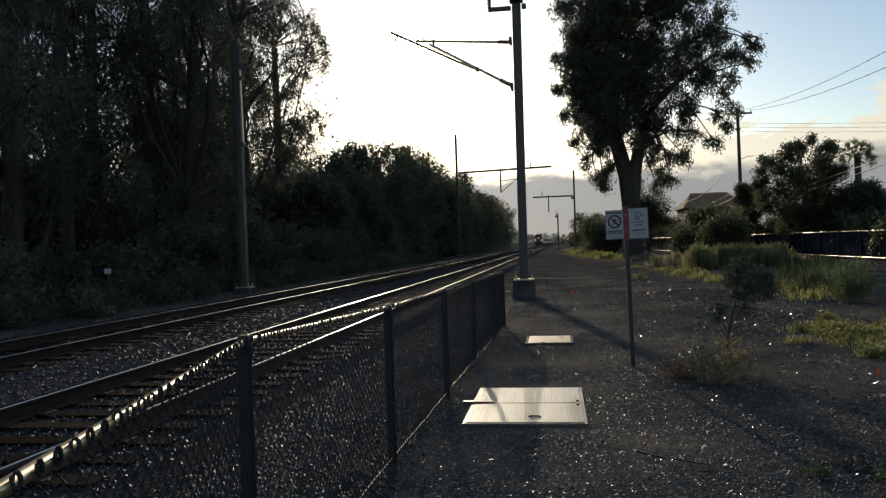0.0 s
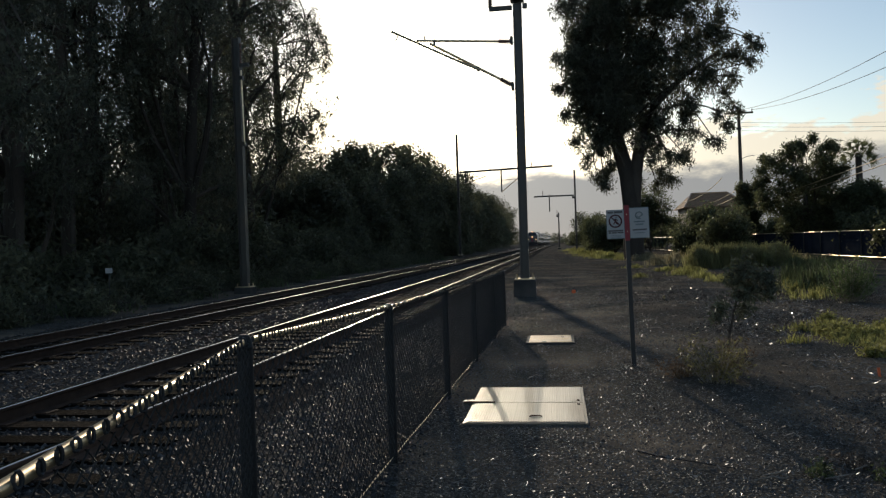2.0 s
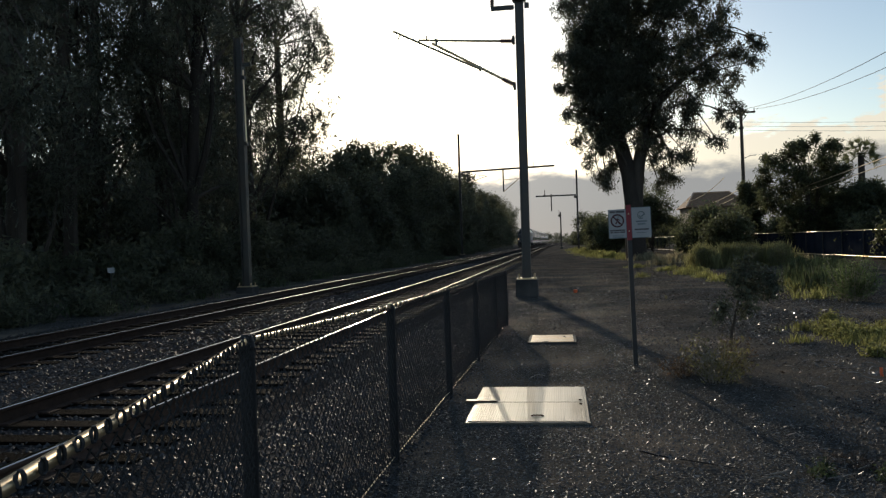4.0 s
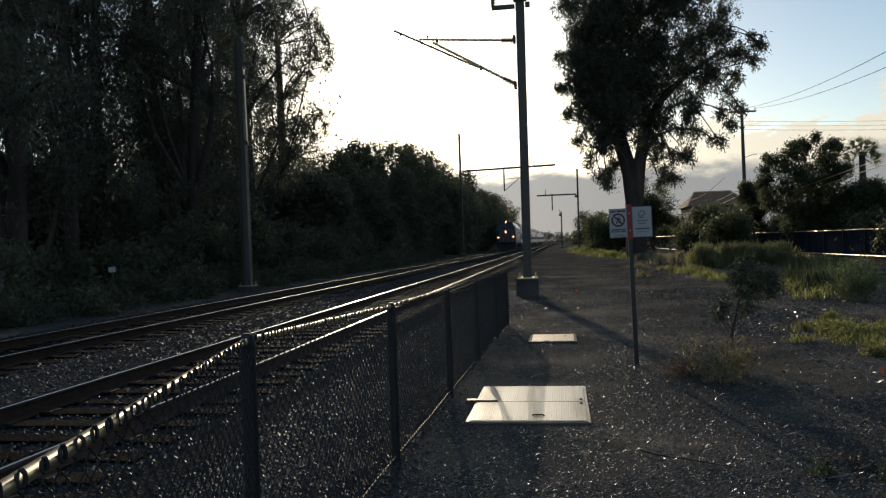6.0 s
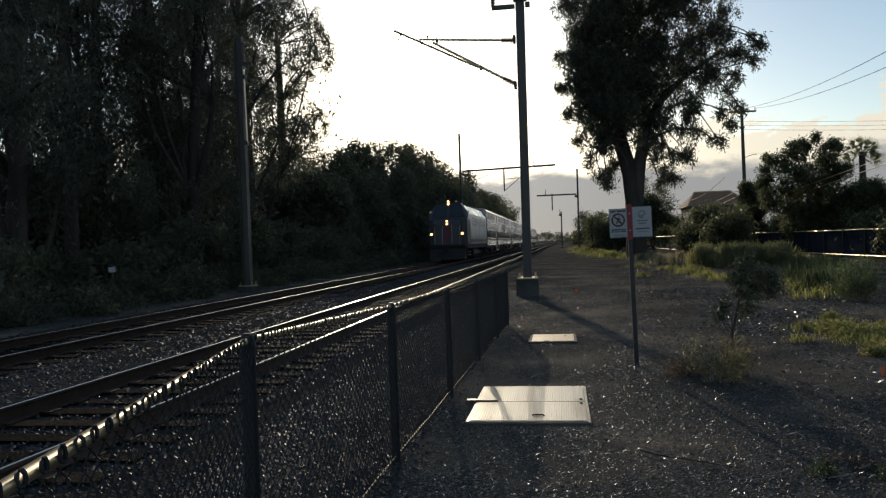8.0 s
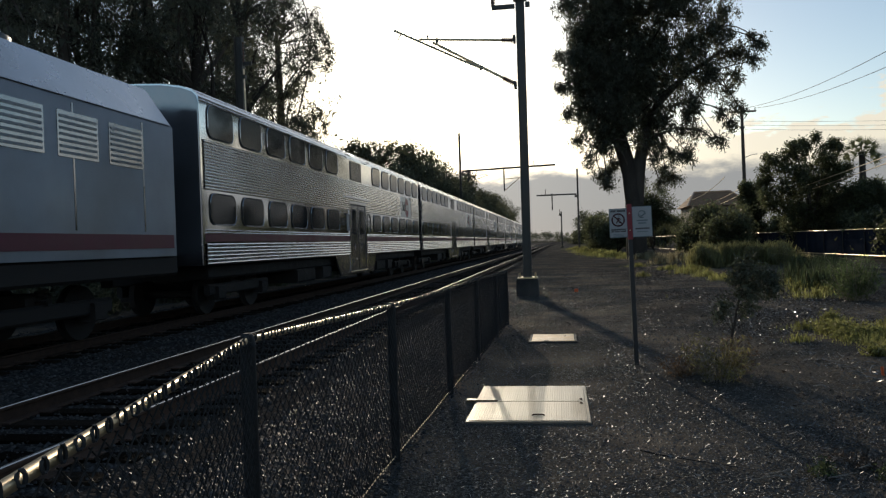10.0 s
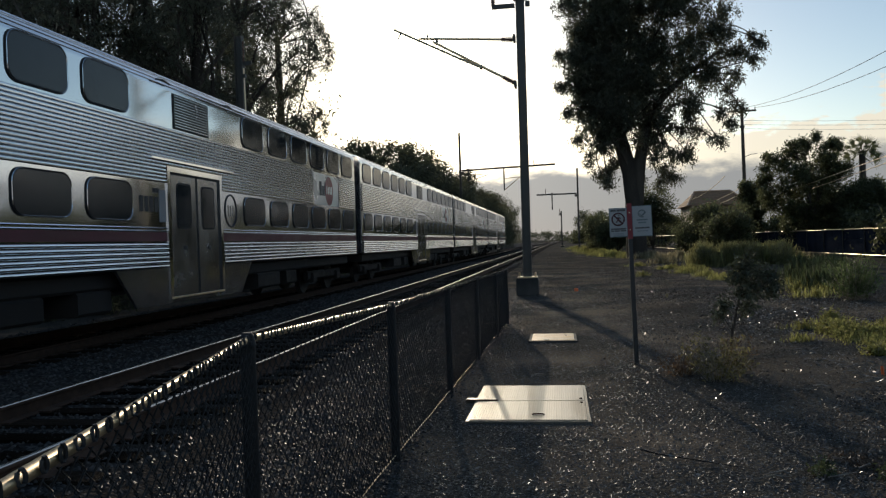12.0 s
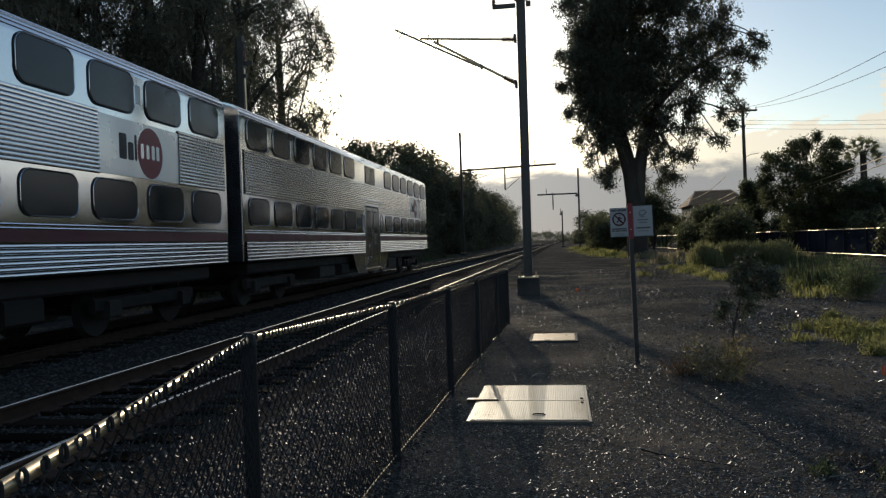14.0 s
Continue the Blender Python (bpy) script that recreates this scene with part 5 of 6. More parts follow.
def house(x, y, w, d, h, rh, label, hip=1.6):
    hs = thing("house", label, "house", pose(x, y, 0), group="houses behind the fence")
    part("wall", Shape().box(-w / 2, w / 2, -d / 2, d / 2, -0.2, h), M["wall"], hs, "tan stucco walls")
    s = Shape()
    e, g = w / 2 + 0.5, d / 2 + 0.5
    s.add([(-e, -g, h), (e, -g, h), (e, g, h), (-e, g, h), (-e + hip, 0, h + rh), (e - hip, 0, h + rh)], [(0, 1, 5, 4), (1, 2, 5), (2, 3, 4, 5), (3, 0, 4), (3, 2, 1, 0)])
    roof = part("roof", s, M["rooft"], hs, "low brown shingle roof")
    # caps paint the roof's sunlit edge as a pale line
    part("ridge_cap", Shape().tube([(-e + hip, 0, h + rh), (e - hip, 0, h + rh)], 0.13, 8), M["sunlitcap"], roof, "ridge tiles coloured pale for the sunlit rim", True)
    for q in (-1, 1):
        part("hip_cap", Shape().tube([(q * (e - hip), 0, h + rh), (q * e, -g, h)], 0.11, 8), M["sunlitcap"], roof, "hip tiles coloured pale for the sunlit rim", True)
    for i in (-0.3, 0.1, 0.35):
        win = part("window", Shape().box(w * i - 0.6, w * i + 0.6, -d / 2 - 0.05, -d / 2 + 0.02, h * 0.45, h * 0.85, 0.01), M["white"], hs, "window with pale frame")
        part("pane", Shape().box(w * i - 0.52, w * i + 0.52, -d / 2 - 0.065, -d / 2 - 0.05, h * 0.48, h * 0.82), M["glass"], win, "dark pane")


house(19.2, 100, 6.6, 8, 5.2, 1.9, "low house with a tan brown roof behind trees")
house(30.0, 70, 9, 8, 3.6, 1.6, "tan stucco house behind the evergreen trees")


# ---- grass, weeds and litter ----
def tufts(name, spots, per, height, width, mat, label, seed, lean=0.45):
    """Blades in round patches: x, y, radius of each patch."""
    r = np.random.default_rng(seed)
    vs = []
    for x, y, rad in spots:
        n = int(per * rad * rad)
        a, q = r.uniform(0, 6.28, n), np.abs(r.normal(0, 0.55, n)) * rad
        bx, by = x + q * np.cos(a), y + q * np.sin(a)
        h = height * r.uniform(0.35, 1.2, n) * np.clip(1.15 - 0.5 * q / rad, 0.2, 1.2)
        d = r.uniform(0, 6.28, n)
        lx, ly = np.cos(d) * h * lean * r.uniform(0.1, 1, n), np.sin(d) * h * lean * r.uniform(0.1, 1, n)
        o = r.uniform(0, 3.14, n)
        wx, wy = np.cos(o) * width, np.sin(o) * width
        z0 = np.full(n, -0.06)
        vs.append(np.stack([np.stack([bx - wx, by - wy, z0], -1), np.stack([bx + wx, by + wy, z0], -1),
                            np.stack([bx + lx * 0.4 + wx * 0.6, by + ly * 0.4 + wy * 0.6, h * 0.6], -1), np.stack([bx + lx, by + ly, h], -1)], 1))
    v = np.concatenate(vs).reshape(-1, 3)
    return tagged(new(name, array_mesh(name, v, np.arange(len(v)).reshape(-1, 4), mat)), label, "grass", kind="stuff")


PATCH = random.Random(71)
NEAR_GRASS = [(PATCH.gauss(4.7, 0.6), PATCH.gauss(11.6, 1.3), PATCH.uniform(0.12, 0.5)) for k in range(50)] + [(3.35, 11.8, 0.2), (3.2, 12.3, 0.15)]
PATH_GRASS = [(PATCH.gauss(6.0, 0.6), PATCH.uniform(28, 42), PATCH.uniform(0.25, 0.8)) for k in range(26)] + [(3.4, 32.6, 0.5), (4.3, 44, 0.8)]
PATH_GRASS += [(0.30 * q + PATCH.gauss(0, 0.5), q, PATCH.uniform(0.2, 0.6)) for q in [PATCH.uniform(19, 30) for k in range(26)]]
MOUND = [(PATCH.uniform(6.9, 11.9), PATCH.gauss(41.5, 1.2), PATCH.uniform(0.5, 1.1)) for k in range(26)]
TALL = [(0.315 * q + PATCH.gauss(0, 0.7), q, PATCH.uniform(0.3, 0.9)) for q in [PATCH.uniform(21, 36) for k in range(30)]]
tufts("grass", [g for g in NEAR_GRASS if g[0] > 3.3], 1100, 0.15, 0.006, M["grass"], "patches of bright green grass on bare gravel", 41)
tufts("grass", PATH_GRASS, 420, 0.22, 0.011, M["grass"],
      "rough green grass along the edge of the path", 42)
tufts("grass", [(3.3, 95, 1.8), (3.7, 82, 1.7), (3.6, 110, 2.0), (4.5, 68, 1.6), (3.2, 128, 2.2), (4.0, 75, 1.6), (3.4, 102, 1.6), (5.4, 62, 1.2)], 260, 0.55, 0.03, M["grass"], "sunlit grass verge running along the line", 43)
tufts("grass", TALL, 300, 0.62, 0.010, M["weedshade"], "tall uneven grass and weeds below the fence", 46, 0.3)
tufts("weeds", MOUND, 420, 1.05, 0.012, M["seedgrass"], "mound of tall weeds with sunlit seed heads", 47, 0.35)
tufts("dry_grass", [(5.9, 47, 0.9), (6.8, 48, 0.7), (6.6, 58, 1.6), (8.4, 56, 1.6), (10.5, 50, 2.2), (12.5, 45, 2.0), (9.5, 46, 1.8)], 300, 0.55, 0.013, M["straw"], "tall dry straw-coloured grass below the fence", 44)
tufts("grass", [(-13.6, 20, 1.2), (-13.8, 26, 1.4), (-13.5, 33, 1.4), (-13.4, 40, 1.4), (-13.6, 48, 1.6), (-13.8, 58, 2.0), (-14, 70, 2.2), (-14, 84, 2.4)], 260, 0.5, 0.016, M["weedshade"], "rough grass coloured dark as if shaded at the foot of the trees", 45)


def fallen_leaves(n, x0, x1, y0, y1, seed, mat, label, long=1.0, thin=0.35):
    """Dry leaves and bark scraps lying flat on the ground."""
    r = np.random.default_rng(seed)
    x, y = r.uniform(x0, x1, n), y0 + (y1 - y0) * r.uniform(0, 1, n) ** 1.4
    keep = ~((x > -1.2) & (x < 0.5) & (y > 6.6) & (y < 13.6))      # keeps the lids clear
    x, y = x[keep], y[keep]
    n = len(x)
    a, s = r.uniform(0, 6.28, n), r.uniform(0.009, 0.028, n) * (0.8 + 0.012 * y)
    t = r.normal(0, 0.35, (n, 2))
    d, e = np.stack([np.cos(a) * long, np.sin(a) * long, t[:, 0]], -1) * s[:, None], np.stack([-np.sin(a) * thin, np.cos(a) * thin, t[:, 1] * 0.5], -1) * s[:, None]
    p = np.stack([x, y, np.full(n, 0.035) + 0.012 * r.uniform(0, 1, n)], -1)
    v = np.stack([p - d, p + e, p + d, p - e], 1).reshape(-1, 3)
    return tagged(new("leaf_litter", array_mesh("leaf_litter", v, np.arange(4 * n).reshape(-1, 4), mat)), label, "leaf litter", kind="stuff")


fallen_leaves(34000, 1.6, 9.5, 4.6, 42, 91, M["dead"], "dry fallen leaves and bark scraps on bare earth")
fallen_leaves(2200, -1.0, 2.0, 9.0, 34, 92, M["dead"], "dry fallen leaves and bark scraps on gravel")
fallen_leaves(9000, 3.4, 10.0, 8.5, 30, 94, M["waxy"], "glossy fallen leaves and bark scraps glinting on bare earth")
fallen_leaves(15000, -1.0, 9.0, 4.2, 40, 93, M["waxy"], "glossy fallen eucalyptus leaves glinting on the ground")


fallen_leaves(900, 3.0, 6.5, 7.0, 18, 95, M["bark_strip"], "pale peeled bark strips strewn on bare earth", 3.0, 0.3)
fallen_leaves(7000, -1.0, 4.8, 4.2, 15, 96, M["bark_strip"], "thin pale stalks and bark strips strewn on gravel", 1.0, 0.13)


fallen_leaves(2600, 3.0, 6.6, 9.2, 20, 97, M["bark_strip"], "pale bark scraps strewn over bare brown earth", 1.6, 0.3)
scatter_stones("clods", 9000, 2.6, 9.0, 5.0, 24, 0.010, 0.030, -0.004, M["clod"], "dark brown clods and stones on bare earth", 8, 1.2)


scatter_stones("clods", 9000, 1.9, 4.4, 4.5, 10.5, 0.004, 0.013, -0.002, M["clod"], "fine brown crumbs of earth over gravel", 9, 1.0)


def bark_curls():
    """Long curled strips of bark lying on the earth."""
    rnd = random.Random(14)
    spots = [(3.56, 11.5, 0.4), (3.5, 10.6, 0.5), (3.6, 10.2, 0.35), (3.5, 9.6, 0.5), (3.3, 9.0, 0.4), (3.4, 8.7, 0.4), (2.9, 12.0, 0.3), (3.9, 13.0, 0.4), (4.4, 14.5, 0.4), (4.9, 15.6, 0.4), (5.1, 17.0, 0.4), (4.6, 12.6, 0.4)]
    for x, y, n in spots:
        for k in range(3):
            a, m = rnd.uniform(0, 6.28), n * rnd.uniform(0.4, 1)
            d = Vector((math.cos(a), math.sin(a), 0))
            e = Vector((-d.y, d.x, 0))
            path = [d * (m * u) + e * (0.12 * m * math.sin(3 * u + k)) + Vector((0, 0, 0.03 + 0.03 * math.sin(3.1 * u))) for u in (-0.5, -0.25, 0, 0.25, 0.5)]
            at = pose(x + rnd.uniform(-0.3, 0.3), y + rnd.uniform(-0.4, 0.4), 0)
            tagged(part("bark_strip", Shape().tube(path, 0.010, 5, 0.004), M["bark_strip"], at=at), "pale curled bark strip lying on earth", "bark", group="fallen bark strips")


bark_curls()


def leafy_weed(name, label, x, y, h, w, n, mat, seed, stem=0.006, leaf=0.05, category="weed", per=9):
    r, rnd = np.random.default_rng(seed), random.Random(seed)
    t = thing(name, label, category, pose(x, y, 0))
    s, pts = Shape(), []
    for i in range(n):
        a, q = rnd.uniform(0, 6.28), rnd.uniform(0.2, 1) * w
        top = Vector((math.cos(a) * q, math.sin(a) * q, h * rnd.uniform(0.35, 1)))
        path = curve((math.cos(a) * q * 0.25, math.sin(a) * q * 0.25, -0.03), top, 0.08, rnd, 5)
        s.tube(path, stem, 4, stem * 0.4, cap=False)
        pts += [tuple(p) for p in path[2:]]
    tagged(part("stem_tangle", s, M["twig"], t, "thin dry stems"), kind="stuff")
    v, f = leaves(np.array(pts), per, leaf * 0.8, leaf, leaf * 0.4, 0.1, r)
    tagged(part("foliage", array_mesh("foliage", v, f, mat), None, t, "small leaves and seed heads"), kind="stuff")
    return t


leafy_weed("weed_clump", "sparse weed clump with yellow-green leaf tips on gravel", 1.70, 8.85, 0.50, 0.42, 40, M["yellowweed"], 51, leaf=0.05, per=7)
leafy_weed("weed_clump", "low dry red-brown weeds on gravel", 1.40, 9.3, 0.22, 0.30, 34, M["dry"], 52, leaf=0.04, per=5)
leafy_weed("weed_clump", "dry yellowish weed clump on gravel", 2.05, 9.4, 0.42, 0.28, 24, M["dry"], 55, leaf=0.045, per=5)
leafy_weed("weed_clump", "feathery green bush of weeds below the screened fence", 6.75, 18.9, 1.0, 0.62, 90, M["feathery"], 56, leaf=0.07)
for k in range(9):
    leafy_weed("weed_clump", "tall seeding weed clump with sunlit tips below the fence", PATCH.uniform(6.8, 11.8), PATCH.gauss(40.5, 0.9), PATCH.uniform(1.0, 1.35), PATCH.uniform(0.4, 0.7), 44, M["seedgrass"], 500 + k, leaf=0.09)
for k in range(26):
    leafy_weed("weed_clump", "leafy green weed clump on bare earth", PATCH.gauss(4.9, 0.7), PATCH.gauss(11.8, 1.2), PATCH.uniform(0.14, 0.28), PATCH.uniform(0.14, 0.3), 22, M["grass"], 530 + k, leaf=0.06)
leafy_weed("weed_clump", "low green weed sprouting from gravel", 1.72, 5.45, 0.07, 0.12, 12, M["weedshade"], 53, leaf=0.035)
leafy_weed("weed_clump", "low green weed sprouting from gravel", 2.12, 5.35, 0.06, 0.10, 10, M["weedshade"], 57, leaf=0.035)
leafy_weed("weed_clump", "low red-brown weeds on gravel", 2.1, 5.7, 0.05, 0.26, 26, M["dead"], 54, leaf=0.035)


def sapling():
    cl = [(0.30, 0, 1.28, 0.11), (0.22, 0.05, 1.18, 0.13), (0.42, 0.1, 1.14, 0.14), (0.32, 0, 1.04, 0.17), (0.48, -0.1, 1.00, 0.15), (0.18, 0, 1.00, 0.13), (0.56, 0, 1.08, 0.09), (0.36, 0.05, 0.90, 0.13), (0.56, 0.05, 0.90, 0.08), (0.22, -0.05, 0.86, 0.09),
          (-0.10, 0, 0.62, 0.03), (0.24, 0, 0.68, 0.04), (-0.02, 0, 0.72, 0.04), (0.62, 0, 1.00, 0.10), (0.12, 0, 1.10, 0.10)]
    make_tree("sapling", "thin leaning sapling with a dark crown and sparse lower leaves", (2.15, 10.45, 0), [(0, 0, -0.1), (0.06, 0, 0.35), (0.16, 0, 0.80), (0.30, 0, 1.2)], cl, M["leafsap"], 77, twigs=17, per=7, spread=0.05, length=0.075, width=0.03,
              droop=0.3, category="sapling", base_r=0.022, limb_r=0.008, shell=0.1)


sapling()


def litter():
    rnd = random.Random(6)
    o = thing("plastic_marker", "small orange plastic marker lying on gravel", "litter", pose(3.52, 9.1, 0, 0, 0, 30))
    part("tab", Shape().tube([(0, 0, 0.0), (0.01, 0.02, 0.11)], 0.016, 8), M["litter"], o, "", True)
    o = thing("plastic_marker", "small faded orange scrap lying on the path", "litter", pose(0.45, 24.2, 0))
    part("scrap", Shape().box(-0.06, 0.06, -0.03, 0.03, 0, 0.10, 0.02), M["litter"], o)
    o = thing("plastic_marker", "small pale scrap lying on the path", "litter", pose(2.77, 20.9, 0))
    part("scrap", Shape().box(-0.03, 0.03, -0.02, 0.02, 0, 0.10, 0.01), M["straw"], o)
    for i in range(46):
        x, y = rnd.uniform(-1.0, 5.0), rnd.uniform(4.6, 17)
        if -1.05 < x < 0.4 and 6.7 < y < 8.9:
            continue
        a, n = rnd.uniform(0, 6.28), rnd.uniform(0.06, 0.30)
        s = Shape().tube([(0, 0, 0.022), (math.cos(a) * n * 0.5, math.sin(a) * n * 0.5, 0.035 + rnd.uniform(0, 0.02)), (math.cos(a + 0.3) * n, math.sin(a + 0.3) * n, 0.022)], rnd.uniform(0.003, 0.006), 5)
        tagged(part("twig", s, M["twig"], at=pose(x, y, 0)), "small dry twig lying on gravel", "twig", group="fallen twigs")
    s = Shape().tube([(0, 0, 0.02), (0.12, -0.14, 0.025), (0.34, -0.27, 0.025), (0.62, -0.42, 0.02)], 0.008, 6, 0.003)
    tagged(part("branch", s, M["under"], at=pose(0.56, 5.95, 0)), "thin dark branch lying on gravel", "twig")


litter()


def trackside_marker():
    m = thing("trackside_marker", "small white reflective plate on a thin post", "marker", pose(-13.5, 21.2, 0, 0, 0, 20))
    part("post", Shape().tube([(0, 0, -0.1), (0, 0, 1.3)], 0.02, 8), M["post"], m, "", True)
    part("plate", Shape().box(-0.10, 0.10, -0.03, -0.02, 1.14, 1.30, 0.01), M["signwhite"], m, "white plate")


trackside_marker()


# ---- the train ----
CAR = 25.3
SIDE = 1.5


def rounded(y0, y1, z0, z1, r, n=5):
    ring = []
    for cy, cz, a0 in ((y1 - r, z1 - r, 0), (y0 + r, z1 - r, 90), (y0 + r, z0 + r, 180), (y1 - r, z0 + r, 270)):
        ring += [(cy + r * math.cos(radians(a0 + 90 * k / n)), cz + r * math.sin(radians(a0 + 90 * k / n))) for k in range(n + 1)]
    return ring


FLAT_RIB = ((0.0, 0.0), (0.10, 0.7), (0.22, 0.96), (0.50, 1.0), (0.76, 0.94), (0.88, 0.6), (0.95, 0.0))
ROUND_RIB = ((0.0, 0.0), (0.06, 0.42), (0.16, 0.72), (0.30, 0.93), (0.46, 1.0), (0.62, 0.93), (0.76, 0.72), (0.86, 0.42), (0.92, 0.0))


def fluted(y0, y1, z0, z1, count, depth, x, rib=FLAT_RIB):
    """A panel of half-round ribs lying lengthwise on the side at x."""
    s, prof = Shape(), []
    sg = 1 if x > 0 else -1
    h = (z1 - z0) / count
    for i in range(count):
        for u, o in rib:
            prof.append((x + sg * depth * o, z0 + h * (i + u)))
    prof.append((x, z1))
    n = len(prof)
    s.add([(a, y0, z) for a, z in prof] + [(a, y1, z) for a, z in prof], [(i, i + 1, n + i + 1, n + i) for i in range(n - 1)])
    back = x - sg * 0.01
    s.add([(x, y0, z0), (x, y0, z1), (back, y0, z1), (back, y0, z0)], [(0, 1, 2, 3)])
    return s


def window(parent, y0, y1, z0, z1, sg):
    x = sg * SIDE
    w = part("window", Shape().side(rounded(y0 - 0.035, y1 + 0.035, z0 - 0.035, z1 + 0.035, 0.215), x - sg * 0.01, x + sg * 0.022), M["rubber"], parent, "rounded dark window")
    part("pane", Shape().side(rounded(y0, y1, z0, z1, 0.18), x + sg * 0.02, x + sg * 0.025), M["glass"], w, "dark tinted pane")
    rim = [(x + sg * 0.022, y, z) for y, z in rounded(y0 - 0.02, y1 + 0.02, z0 - 0.02, z1 + 0.02, 0.20)]
    part("rim", Shape().tube(rim + rim[:1], 0.007, 4), M["steel"], w, "thin bright rim")


def truck(parent, yc, gauge_half=0.7525):
    t = part("truck", Shape().box(-1.12, -0.98, yc - 1.7, yc + 1.7, 0.42, 0.68, 0.04).box(0.98, 1.12, yc - 1.7, yc + 1.7, 0.42, 0.68, 0.04).box(-1.0, 1.0, yc - 0.3, yc + 0.3, 0.5, 0.85, 0.05), M["under"], parent, "sooty steel truck")
    for dy in (-1.25, 1.25):
        for sx in (-1, 1):
            s = Shape().tube([(sx * 0.69, yc + dy, 0.455), (sx * 0.725, yc + dy, 0.455)], 0.475, 24).tube([(sx * 0.725, yc + dy, 0.455), (sx * 0.825, yc + dy, 0.455)], 0.457, 24)
            part("wheel", s, M["under"], t, "steel wheel", True)
            part("axle_box", Shape().box(sx * 1.05 - 0.16, sx * 1.05 + 0.16, yc + dy - 0.17, yc + dy + 0.17, 0.32, 0.62, 0.03), M["under"], t)
        part("axle", Shape().tube([(-0.72, yc + dy, 0.455), (0.72, yc + dy, 0.455)], 0.085, 8), M["under"], t)
    for sx in (-1, 1):
        coil = [(sx * 1.05 + 0.09 * math.cos(k), yc + 0.09 * math.sin(k), 0.68 + 0.012 * k) for k in [0.6 * i for i in range(34)]]
        part("spring", Shape().tube(coil, 0.018, 5), M["under"], t)


def block_text(parent, text, y, z, size, sg, mat):
    c = bpy.data.curves.new("number", "FONT")
    c.body, c.size, c.extrude, c.align_x = text, size, 0.002, "CENTER"
    o = new("number", c)
    o.data.materials.append(mat)
    o.parent = parent
    o.matrix_basis = Matrix.Translation((sg * (SIDE + 0.014), y, z)) @ Matrix.Rotation(radians(90 * sg), 4, "Z") @ Matrix.Rotation(radians(90), 4, "X")
    return o


